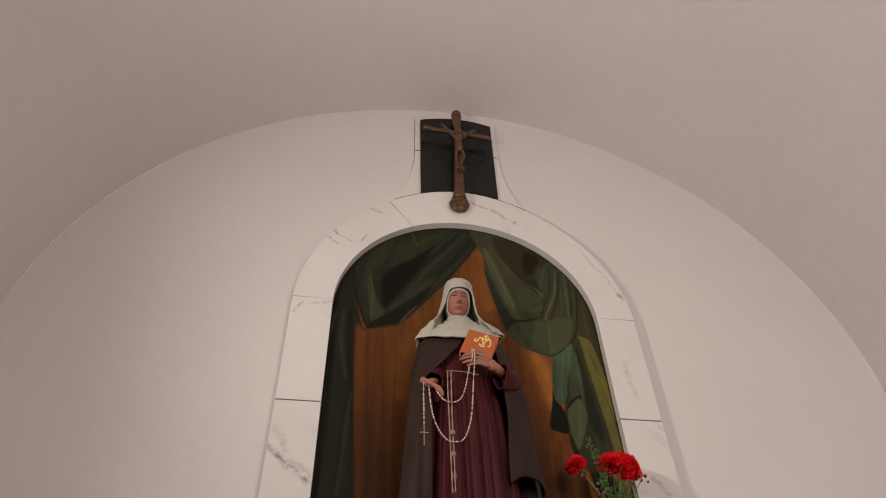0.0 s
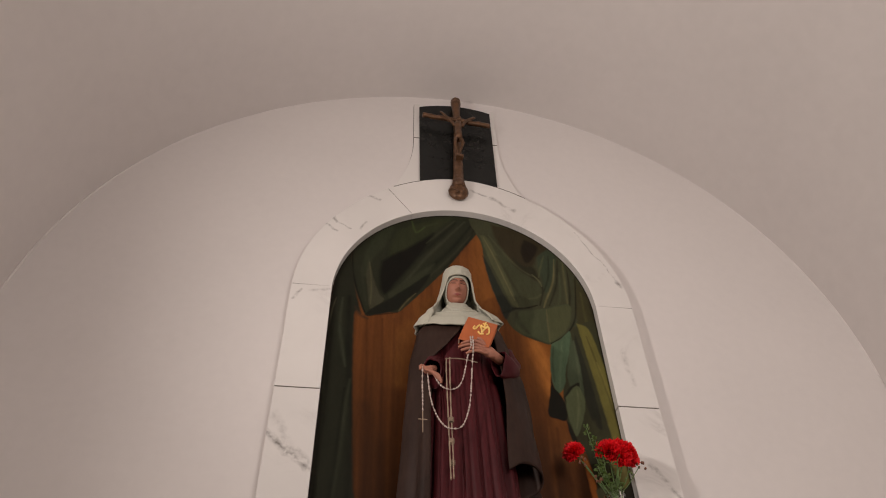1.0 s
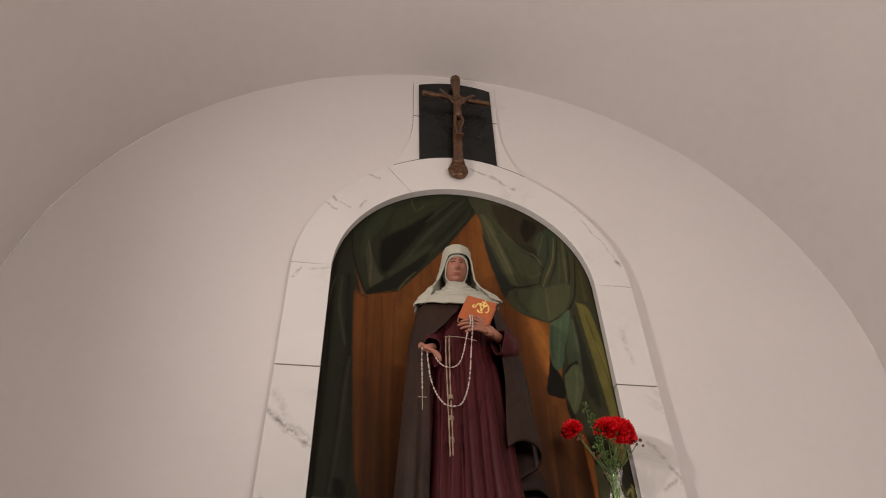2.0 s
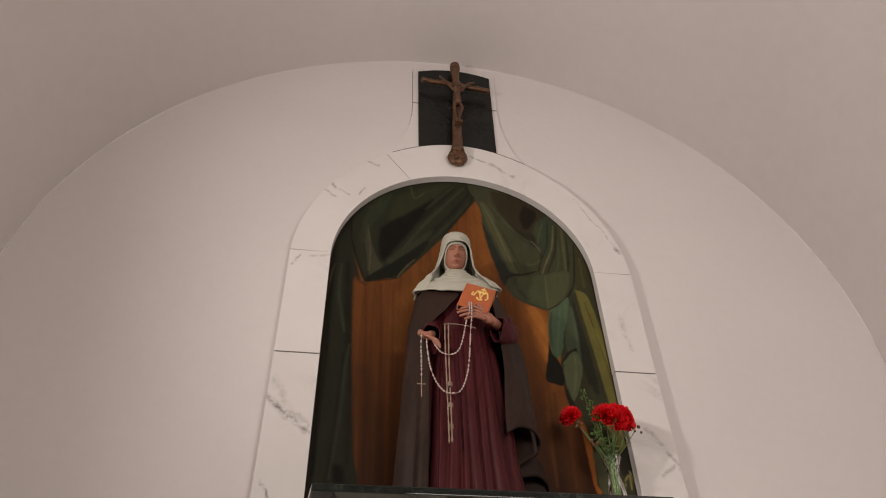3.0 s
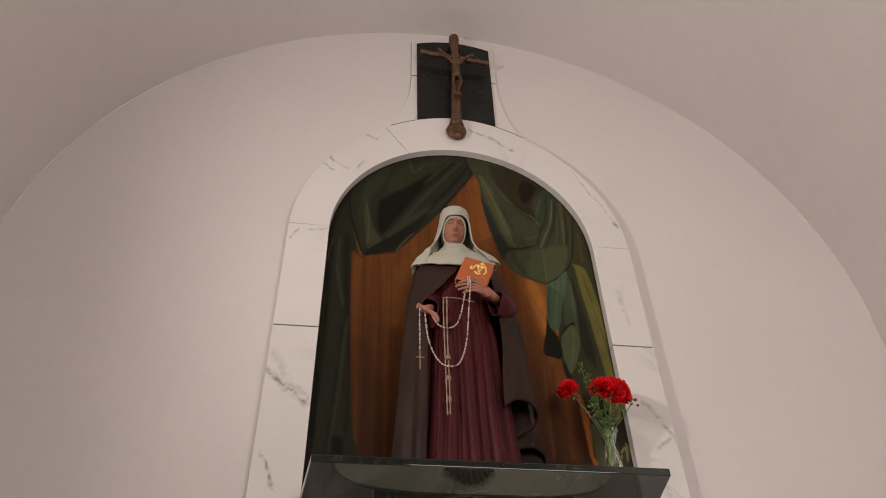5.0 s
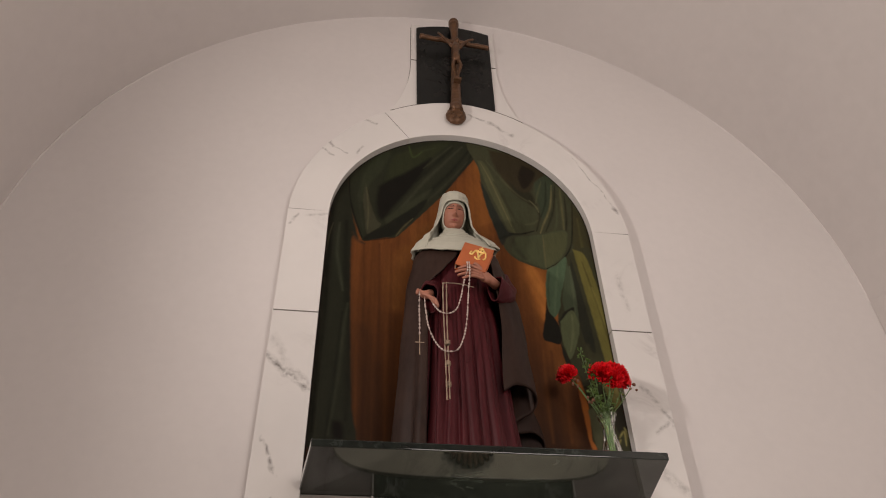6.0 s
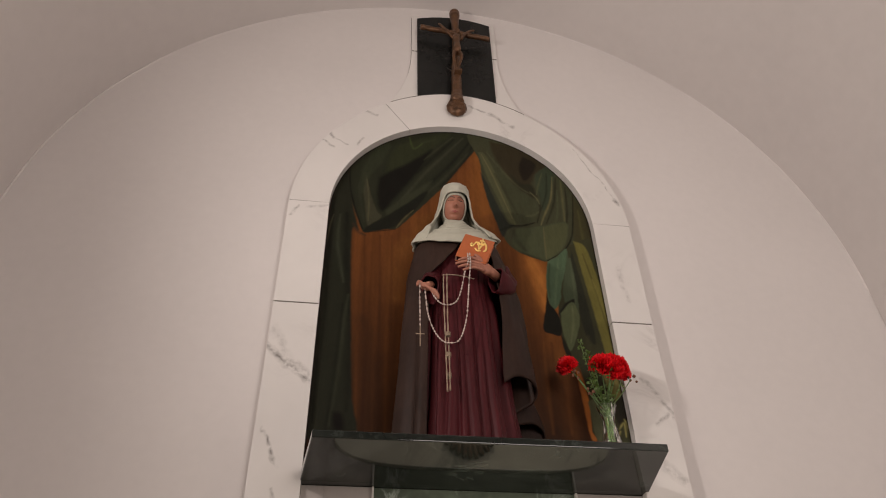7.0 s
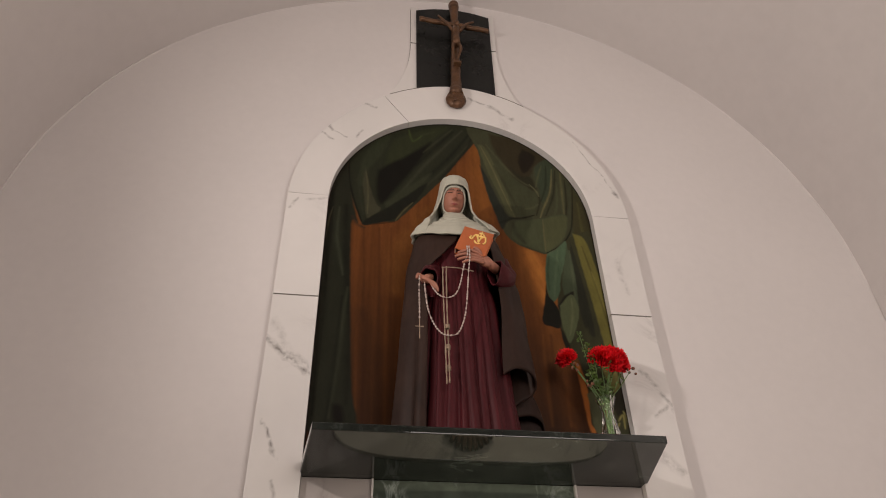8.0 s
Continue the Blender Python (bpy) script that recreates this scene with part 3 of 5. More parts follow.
stroke([(0.409, 3.685), (0.387, 3.546), (0.342, 3.425)], 0.0055, (0.0149, 0.0157, 0.0089), 0.85)
stroke([(0.430, 3.674), (0.424, 3.550), (0.419, 3.420)], 0.0065, (0.0999, 0.0957, 0.0414), 0.85)
stroke([(0.444, 3.633), (0.435, 3.489), (0.407, 3.351)], 0.005, (0.0149, 0.0142, 0.0084), 0.85)
stroke([(0.407, 3.613), (0.394, 3.485), (0.364, 3.391)], 0.006, (0.0639, 0.0709, 0.0338), 0.7)
fill([(0.216, 3.385), (0.265, 3.393), (0.324, 3.408), (0.421, 3.439), (0.423, 3.382), (0.406, 3.322), (0.364, 3.264), (0.323, 3.235), (0.273, 3.248), (0.215, 3.276), (0.192, 3.316)], (0.054, 0.0618, 0.0303), 0.004)
fill([(0.329, 3.405), (0.420, 3.432), (0.420, 3.373), (0.395, 3.307), (0.324, 3.241), (0.321, 3.314)], (0.0675, 0.0728, 0.0326), 0.005)
stroke([(0.326, 3.402), (0.323, 3.314), (0.321, 3.241)], 0.004, (0.114, 0.105, 0.047), 0.7)
stroke([(0.201, 3.369), (0.212, 3.318), (0.242, 3.275)], 0.012, (0.0276, 0.0313, 0.0178), 0.7)
fill([(0.468, 3.594), (0.518, 3.451), (0.531, 3.296), (0.534, 3.202), (0.461, 3.196), (0.444, 3.334)], (0.0422, 0.0388, 0.0162), 0.004)
stroke([(0.473, 3.594), (0.451, 3.429), (0.433, 3.351), (0.392, 3.284), (0.325, 3.233)], 0.0042, (0.0075, 0.0074, 0.0047), 0.95)
stroke([(0.483, 3.510), (0.482, 3.373), (0.488, 3.259)], 0.007, (0.0749, 0.0672, 0.0231), 0.7)
stroke([(0.502, 3.543), (0.515, 3.406), (0.523, 3.276)], 0.007, (0.0198, 0.0173, 0.0089), 0.8)
# hanging right curtain
fill([(0.424, 3.318), (0.525, 3.348), (0.548, 3.101), (0.561, 2.926), (0.569, 2.764), (0.560, 2.516), (0.405, 2.507), (0.401, 2.630), (0.390, 2.743), (0.364, 2.815), (0.337, 2.887), (0.339, 3.008), (0.359, 3.165), (0.386, 3.255)], (0.0369, 0.0375, 0.0178), 0.003)
fill([(0.425, 3.292), (0.436, 3.210), (0.451, 3.068), (0.460, 2.943), (0.458, 2.867), (0.432, 2.889), (0.418, 2.965), (0.417, 3.091), (0.410, 3.196)], (0.0216, 0.0227, 0.0139), 0.004)
fill([(0.441, 3.340), (0.485, 3.315), (0.510, 3.178), (0.531, 3.023), (0.537, 2.877), (0.540, 2.762), (0.497, 2.778), (0.482, 2.897), (0.469, 3.043), (0.453, 3.200)], (0.1292, 0.1148, 0.0292), 0.004)
stroke([(0.469, 3.279), (0.494, 3.118), (0.515, 2.942), (0.526, 2.825)], 0.005, (0.0508, 0.0443, 0.0147), 0.75)
stroke([(0.490, 3.155), (0.506, 3.059), (0.521, 2.943)], 0.006, (0.1816, 0.159, 0.0414), 0.7)
stroke([(0.519, 3.371), (0.542, 3.154), (0.556, 2.945), (0.564, 2.759)], 0.0085, (0.0181, 0.0157, 0.0089), 0.9)
fill([(0.407, 3.279), (0.420, 3.176), (0.420, 3.065), (0.408, 2.964), (0.376, 3.011), (0.366, 3.087), (0.389, 3.195)], (0.054, 0.069, 0.0375), 0.004)
stroke([(0.415, 3.252), (0.413, 3.143), (0.408, 3.039)], 0.006, (0.0911, 0.1098, 0.0594), 0.6)
fill([(0.322, 3.227), (0.363, 3.256), (0.408, 3.299), (0.389, 3.195), (0.363, 3.112), (0.351, 3.047), (0.322, 3.005), (0.305, 3.041), (0.307, 3.134)], (0.0675, 0.105, 0.0578), 0.003)
stroke([(0.369, 3.248), (0.347, 3.137), (0.330, 3.033)], 0.006, (0.0999, 0.1414, 0.0773), 0.6)
stroke([(0.330, 3.217), (0.316, 3.135), (0.313, 3.057)], 0.005, (0.0344, 0.0503, 0.0292), 0.7)
fill([(0.304, 3.087), (0.308, 3.031), (0.326, 3.005), (0.340, 2.959), (0.336, 2.897), (0.299, 2.899), (0.272, 2.918), (0.290, 3.005)], (0.0102, 0.0095, 0.006), 0.003)
fill([(0.337, 2.988), (0.368, 3.036), (0.406, 3.059), (0.391, 3.012), (0.351, 2.970)], (0.0142, 0.0134, 0.0089), 0.004)
fill([(0.345, 2.989), (0.393, 3.045), (0.413, 3.002), (0.408, 2.940), (0.367, 2.838), (0.352, 2.860), (0.343, 2.918)], (0.0869, 0.1026, 0.0485), 0.003)
stroke([(0.393, 3.025), (0.387, 2.950), (0.367, 2.866)], 0.005, (0.14, 0.153, 0.0735), 0.6)
fill([(0.333, 2.906), (0.351, 2.855), (0.362, 2.815), (0.341, 2.822)], (0.0149, 0.0142, 0.0084), 0.003)
stroke([(0.433, 2.894), (0.431, 2.801), (0.423, 2.669)], 0.014, (0.0508, 0.0503, 0.0231), 0.7)
fill([(0.453, 2.780), (0.535, 2.784), (0.540, 2.675), (0.503, 2.627), (0.486, 2.668), (0.467, 2.719)], (0.163, 0.1414, 0.047), 0.005)
fill([(0.483, 2.638), (0.531, 2.675), (0.538, 2.581), (0.501, 2.553), (0.482, 2.576)], (0.0173, 0.0149, 0.0084), 0.004)
fill([(0.395, 2.638), (0.435, 2.648), (0.425, 2.514), (0.403, 2.509)], (0.0827, 0.087, 0.0442), 0.004)
stroke([(0.531, 2.740), (0.540, 2.654), (0.538, 2.521)], 0.007, (0.0911, 0.0601, 0.0363), 0.8)
stroke([(0.488, 2.545), (0.507, 2.566), (0.506, 2.519)], 0.0045, (0.2847, 0.2494, 0.0813), 0.8)
stroke([(0.510, 2.580), (0.518, 2.560), (0.522, 2.520)], 0.0045, (0.2847, 0.2494, 0.0813), 0.8)
stroke([(0.476, 2.518), (0.490, 2.537)], 0.0045, (0.2847, 0.2494, 0.0813), 0.8)
PAINT_M, nt, b = shader("oil_paint", 0.5, 0.0, 0.10)
pigment = add(nt, "ShaderNodeVertexColor")
pigment.layer_name = "pigment"
weave = noisy(nt, 34, 6, (1, 1, 0.3))
hair = noisy(nt, 150, 4, (1, 1, 0.35))
blend = add(nt, "ShaderNodeMix", data_type="FLOAT")
blend.inputs[0].default_value = 0.4
nt.links.new(weave, blend.inputs[2]), nt.links.new(hair, blend.inputs[3])
patchy = ramp(nt, blend.outputs[0], [(0.32, (0.86, 0.86, 0.86)), (0.68, (1.14, 1.14, 1.14))])
times = add(nt, "ShaderNodeMix", data_type="RGBA")
times.blend_type = "MULTIPLY"
times.inputs[0].default_value = 1.0
nt.links.new(pigment.outputs[0], times.inputs[6]), nt.links.new(patchy, times.inputs[7])
nt.links.new(times.outputs[2], b.inputs["Base Color"])
bump(nt, b, weave, 0.25, 0.001)

limit = np.where(GZ > ARCH_Z, np.sqrt(np.maximum(0, (IN + 0.006) ** 2 - (GZ - ARCH_Z) ** 2)), IN + 0.006)
keep = np.abs(GX) <= limit + STEP
index = np.full(GX.shape, -1)
index[keep] = np.arange(keep.sum())
# dark of the gap at the frame, painted softly round the edge
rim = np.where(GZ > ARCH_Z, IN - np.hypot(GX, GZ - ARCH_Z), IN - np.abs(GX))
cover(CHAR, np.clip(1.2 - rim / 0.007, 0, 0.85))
sx = np.clip(GX, -limit, limit)
CLOTH_Y = WALL_Y - 0.005
verts = np.stack([sx[keep], np.full(keep.sum(), CLOTH_Y), GZ[keep]], 1)
quads = np.stack([index[:-1, :-1], index[:-1, 1:], index[1:, 1:], index[1:, :-1]], -1).reshape(-1, 4)
quads = quads[(quads >= 0).all(1)]
me = bpy.data.meshes.new("painting")
me.from_pydata(verts.tolist(), [], quads.tolist())
layer = me.color_attributes.new("pigment", "FLOAT_COLOR", "POINT")
rgba = np.ones((len(verts), 4))
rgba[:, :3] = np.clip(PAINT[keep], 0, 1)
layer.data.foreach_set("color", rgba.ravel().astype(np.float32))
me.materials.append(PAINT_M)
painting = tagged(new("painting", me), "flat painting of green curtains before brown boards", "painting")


# ---- the statue: one carved and painted piece ----
HABIT = mottled("maroon_paint", (0.062, 0.0092, 0.012), 0.48, 0.3, 14, 110, 0.0012, spec=0.16, stretch=(1, 1, 0.3))
CAPE = mottled("brown_paint", (0.032, 0.0175, 0.0130), 0.52, 0.38, 12, 90, 0.0015, spec=0.14, stretch=(1, 1, 0.4))
VEIL = mottled("cream_paint", (0.43, 0.42, 0.345), 0.55, 0.08, 14, 90, 0.0008, spec=0.25)
SKIN = mottled("painted_plaster", (0.34, 0.138, 0.087), 0.55, 0.1, 22, 90, 0.0003)
COVER = mottled("orange_paint", (0.42, 0.105, 0.030), 0.45, 0.12, 16, 90, 0.0006)
GOLD = mottled("gold_paint", (0.86, 0.60, 0.20), 0.35, 0.15, 40, 120, 0.0005, 0.2)
BROW = mottled("brown_brow_paint", (0.09, 0.035, 0.022), 0.5, 0.1, 22, 90, 0.0003)
ROSE = mottled("rose_paint", (0.26, 0.060, 0.048), 0.4, 0.1, 22, 90, 0.0003)


def along(table, z):
    """Reads a value between the rows of a table that runs down in z."""
    for (z1, v1), (z0, v0) in zip(table, table[1:]):
        if z >= z0:
            t = min(1.0, (z - z0) / (z1 - z0))
            t = t * t * (3 - 2 * t) * 0.5 + t * 0.5
            return v0 + (v1 - v0) * t
    return table[-1][1]


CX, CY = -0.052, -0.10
# modelled round CY, then set forward on the shelf, scaled to fit the camera's view
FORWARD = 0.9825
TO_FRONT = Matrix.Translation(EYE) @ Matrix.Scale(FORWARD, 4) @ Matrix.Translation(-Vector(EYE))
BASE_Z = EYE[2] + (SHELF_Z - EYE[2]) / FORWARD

st = bmesh.new()
# habit: a gown in straight fluted folds that fan out from the girdle
FLUTES = [(-152, 15), (-120, 15), (-92, 13), (-67, 11), (-47, 8), (-33, 6), (-20, 7.5), (-8, 5), (4, 7), (17, 6), (27, 4.5), (37, 7), (52, 8), (70, 10), (92, 12), (120, 14), (150, 15), (180, 14)]


def flute(degrees, z):
    """Height of the folds: round ridges with narrow valleys between them."""
    best = -1.0
    for i, (at, half) in enumerate(FLUTES):
        lean = 1.6 * math.sin(i * 2.1 + z * 5) + (3.0 * math.sin(i * 1.7) * max(0.0, 2.75 - z))
        off = abs((degrees - at - lean + 180) % 360 - 180) / (half * 1.08)
        tall = 0.78 + 0.22 * math.sin(i * 2.6 + 0.8)
        best = max(best, tall * (1 - off ** 2.2))
    return max(best, -0.35)


rows = []
for i in range(72):
    z = 3.15 - (3.15 - BASE_Z) * i / 71
    w = along([(3.15, 0.10), (3.02, 0.118), (2.94, 0.110), (2.80, 0.130), (2.55, 0.147), (BASE_Z, 0.165)], z)
    d = along([(3.15, 0.07), (3.02, 0.09), (2.94, 0.086), (2.80, 0.098), (2.55, 0.106), (BASE_Z, 0.116)], z)
    deep = along([(3.15, 0.0), (2.96, 0.03), (2.88, 0.10), (2.6, 0.17), (BASE_Z, 0.18)], z)
    row = []
    for k in range(300):
        a = 2 * math.pi * k / 300
        r = 1 + deep * (flute(math.degrees(a), z) - 0.45) + 0.006 * noise.noise(Vector((math.sin(a) * 3, math.cos(a) * 3, z * 7)))
        row.append((CX + w * r * math.sin(a), CY - d * r * math.cos(a), z))
    rows.append(row)
grid_mesh(st, rows, True, 0)


# cape: an open shell round the gown; one side of its hem is lifted and curls
TOP_Z = 3.165


def cape_point(phi, z, shrink):
    """phi in degrees from the front, growing towards +x and round the back to 360."""
    side = math.sin(radians(phi))
    wl = along([(TOP_Z, 0.125), (3.12, 0.155), (2.98, 0.180), (2.71, 0.195), (BASE_Z, 0.212)], z)
    wr = along([(TOP_Z, 0.125), (3.12, 0.152), (3.03, 0.176), (2.917, 0.205), (2.76, 0.220), (2.60, 0.228), (BASE_Z, 0.245)], z)
    d = along([(TOP_Z, 0.070), (3.12, 0.092), (3.05, 0.106), (2.9, 0.114), (BASE_Z, 0.125)], z)
    w = wr if phi < 180 else wl
    low = max(0.0, (3.05 - z) / 0.69)
    fold = 0.058 * low * math.cos(radians(phi * 9)) + 0.02 * low * math.cos(radians(phi * 17 + 40))
    r = 1 + fold - shrink / 0.15
    return Vector((CX + w * r * side, min(CY - d * r * math.cos(radians(phi)), 0.016), z))


def right_edge(z):
    return along([(TOP_Z, 40), (3.05, 37), (2.93, 34), (2.60, 33), (BASE_Z, 34)], z)


def left_edge(z):
    return along([(TOP_Z, 3), (3.10, 3), (3.07, 8), (3.02, 20), (2.975, 34), (2.94, 50), (2.90, 46), (2.84, 38), (2.6, 37), (BASE_Z, 36)], z)


CURL = [Vector(p) for p in curve_through([(0.056, -0.200, 2.567), (0.096, -0.195, 2.592), (0.146, -0.165, 2.598), (0.176, -0.130, 2.578), (0.164, -0.102, 2.550), (0.124, -0.090, 2.528), (0.098, -0.078, 2.508), (0.118, -0.058, 2.500), (0.176, -0.048, 2.510), (0.214, -0.028, 2.490), (0.222, -0.006, 2.44)], 8)]
PHI_0, PHI_1 = 33.0, 150.0


def hem_at(phi):
    """Where the hem hangs below the direction phi."""
    if phi < PHI_1:
        u = max(0.0, (phi - PHI_0) / (PHI_1 - PHI_0)) * (len(CURL) - 1)
        i = min(int(u), len(CURL) - 2)
        return CURL[i].lerp(CURL[i + 1], u - i)
    t = min(1.0, (phi - PHI_1) / 25)
    z = CURL[-1].z + (BASE_Z + 0.002 - CURL[-1].z) * t
    return CURL[-1].lerp(cape_point(phi, z, 0), t) if t < 1 else cape_point(phi, BASE_Z + 0.002, 0)


N_Z, N_P = 64, 230
skins = []
for shrink in (0.0, 0.007):
    rows = []
    for i in range(N_Z):
        v = i / (N_Z - 1)
        row = []
        for k in range(N_P):
            u = k / (N_P - 1)
            z = TOP_Z - (TOP_Z - BASE_Z) * v
            for again in range(2):
                phi = right_edge(z) + (360 - left_edge(z) - right_edge(z)) * (u * 0.62 + 0.38 * u ** 1.8)
                hem = hem_at(phi)
                z = TOP_Z - (TOP_Z - hem.z) * v
            p = cape_point(phi, z, shrink)
            if phi < PHI_1 + 25:
                s = max(0.0, min(1.0, (2.86 - z) / (2.86 - hem.z)))
                p = p + (hem - cape_point(phi, hem.z, 0)) * (s * s * (3 - 2 * s))
            row.append(p)
        rows.append(row)
    skins.append(rows)
# give the curled part its thickness along the cloth's own normal
outer_rows, inner_rows = skins
for i in range(N_Z):
    for k in range(N_P):
        a, b = outer_rows[i][max(k - 1, 0)], outer_rows[i][min(k + 1, N_P - 1)]
        c, d = outer_rows[max(i - 1, 0)][k], outer_rows[min(i + 1, N_Z - 1)][k]
        n = (b - a).cross(d - c)
        if n.length > 1e-9:
            inner_rows[i][k] = outer_rows[i][k] + n.normalized() * 0.006
out, inn = grid_mesh(st, outer_rows, False, 1), grid_mesh(st, inner_rows, False, 1)
rim = [r[0] for r in out] + out[-1][1:] + [r[-1] for r in out[::-1]][1:]
rim_in = [r[0] for r in inn] + inn[-1][1:] + [r[-1] for r in inn[::-1]][1:]
for a, b, c, d in zip(rim, rim[1:], rim_in[1:], rim_in):
    st.faces.new((a, b, c, d)).material_index = 1

# wimple: a collar over chest and shoulders, and soft drapes slung under the chin
rows = []
for i in range(64):
    v = i / 63
    w = along([(1, 0.036), (0.86, 0.043), (0.72, 0.054), (0.58, 0.070), (0.42, 0.100), (0.2, 0.134), (0.0, 0.152)], 1 - v)
    d = along([(1, 0.022), (0.86, 0.036), (0.72, 0.050), (0.58, 0.066), (0.42, 0.088), (0.2, 0.104), (0.0, 0.113)], 1 - v)
    row = []
    for k in range(120):
        a = 2 * math.pi * k / 120
        front = max(0.0, math.cos(a))
        z = 3.275 - 0.133 * v - front ** 1.5 * (0.012 + 0.044 * v) + 0.030 * v * max(0.0, math.sin(a)) ** 2
        sling = v * 38 - 9.0 * math.cos(a - 0.25) + 1.8 * math.sin(2 * a + 0.6) + 1.2 * math.sin(3 * a)
        near = math.exp(-((v - 0.36) / 0.24) ** 2)
        drape = 0.15 * near * (abs(math.sin(sling / 2)) ** 0.5 - 0.6) * (0.3 + 0.7 * front)
        pleat = 0.018 * v * v * math.sin(9 * a + 3 * v) + 0.010 * v * math.sin(17 * a + 1.0)
        r = 1 + drape * 1.6 + pleat
        row.append((CX - 0.006 + w * r * math.sin(a), -0.103 - d * r * math.cos(a), z))
    rows.append(row)
low = [(CX - 0.006 + (x - CX + 0.006) * 0.9, -0.103 + (y + 0.103) * 0.9, z + 0.004) for x, y, z in rows[-1]]
grid_mesh(st, rows + [low], True, 2)

# veil: a hood, flat over the brow and open at the face, that spreads over the shoulders
FX, FY, FZ = -0.0615, -0.113, 3.333
NOD = 26


def nod(p):
    """Bows the head of the figure; the bow fades out down the neck."""
    t = max(0.0, min(1.0, (p[2] - 3.20) / 0.12))
    return Matrix.Rotation(radians(NOD) * t * t * (3 - 2 * t), 3, "X") @ (Vector(p) - Vector((0, FY, FZ))) + Vector((0, FY, FZ))


hem_rows, gaps = [], []
for shrink in (0.0, 0.005):
    rows = []
    for i in range(120):
        v = i / 119
        z = 3.428 - shrink - (3.428 - 3.128 - shrink) * v ** 1.15
        w = along([(3.428, 0.004), (3.424, 0.028), (3.412, 0.045), (3.395, 0.0525), (3.36, 0.0565), (3.33, 0.062), (3.29, 0.074), (3.25, 0.092), (3.20, 0.118), (3.16, 0.144), (3.128, 0.159)], z)
        d = along([(3.428, 0.005), (3.424, 0.034), (3.412, 0.054), (3.395, 0.064), (3.36, 0.069), (3.31, 0.070), (3.25, 0.074), (3.20, 0.086), (3.16, 0.104), (3.128, 0.113)], z)
        gap = along([(3.428, 0), (3.3815, 0), (3.3795, 22), (3.376, 36), (3.368, 46), (3.35, 53), (3.32, 58), (3.27, 63), (3.23, 64), (3.18, 58), (3.128, 52)], z)
        gaps.append(gap)
        if shrink == 0 and 3.25 < z < 3.382:
            hem_rows.append(i)
        row = []
        for k in range(110):
            u = k / 109
            phi = gap + (360 - 2 * gap) * u
            a = radians(phi)
            fold = (0.060 * math.sin(7 * a + 5 * v) + 0.040 * math.sin(15 * a + 2 * v)) * v ** 0.9 + 0.012 * math.sin(5 * a + 9 * v) * min(1.0, v * 6)
            # the border is turned outwards a little
            fold += 0.045 * math.exp(-((phi if phi < 180 else 360 - phi) - gap) / 7) * min(1.0, gap / 40) * max(0.0, 1 - v * 1.1)
            r = 1 + fold - shrink / 0.08
            row.append(nod((CX - 0.0075 * (1 - v) + w * r * math.sin(a) * (1 - 0.10 * v * max(0, math.sin(a))), -0.108 - d * r * math.cos(a) + 0.004 * (1 - v) * math.cos(a), z + 0.034 * v * v * max(0, math.sin(a)))))
        rows.append(row)
    rows = grid_mesh(st, rows, False, 2)
    if shrink == 0:
        veil_out = rows
    else:
        for side in (0, -1):
            for a, b, c, d, wide in zip(veil_out, veil_out[1:], rows[1:], rows, gaps[1:]):
                if wide > 0:
                    st.faces.new((a[side], b[side], c[side], d[side])).material_index = 2
        for k in range(109):
            st.faces.new((veil_out[-1][k], veil_out[-1][k + 1], rows[-1][k + 1], rows[-1][k])).material_index = 2

bmesh.ops.remove_doubles(st, verts=[row[i] for row, wide in zip(veil_out, gaps) if wide == 0 for i in (0, -1)], dist=1e-5)

# rolled hem round the opening of the veil
hem_left = [veil_out[i][0].co.copy() for i in hem_rows]
hem_right = [veil_out[i][-1].co.copy() for i in hem_rows]
hem_path = hem_left[::-1] + hem_right
tube(st, hem_path, [0.0012 + 0.0022 * max(0.0, math.sin(math.pi * i / (len(hem_path) - 1))) ** 0.5 for i in range(len(hem_path))], 8, 2)

# head, plainly carved and bowed a little, under a close coif
BOW = Matrix.Translation((FX, FY, FZ)) @ Matrix.Rotation(radians(NOD), 4, "X") @ Matrix.Rotation(radians(2), 4, "Y")


def bump_at(x, z, cx, cz, sx, sz):
    return math.exp(-((x - cx) / sx) ** 2 - ((z - cz) / sz) ** 2)


head = blob(st, (0, 0, 0), (0.0440, 0.0575, 0.072), (0, 0, 0), 3, 150, 110)
for f in {f for v in head for f in v.link_faces}:
    c = f.calc_center_median()
    if c.y > 0:
        continue
    x, z = c.x, c.z - 0.004
    if abs(x) < 0.0135 and abs(z + 0.0330) < 0.0040 * (1 - (x / 0.0145) ** 2):
        f.material_index = 6
    for s in (-1, 1):
        u = (x - s * 0.0175) / 0.0105
        if abs(u) < 1 and abs(z - 0.0085 - 0.0022 * (1 - u * u)) < 0.0025 * (1 - 0.6 * u * u):
            f.material_index = 1
        if abs(u) < 1.25 and abs(z - 0.0195 - 0.0025 * (1 - u * u)) < 0.0015:
            f.material_index = 7
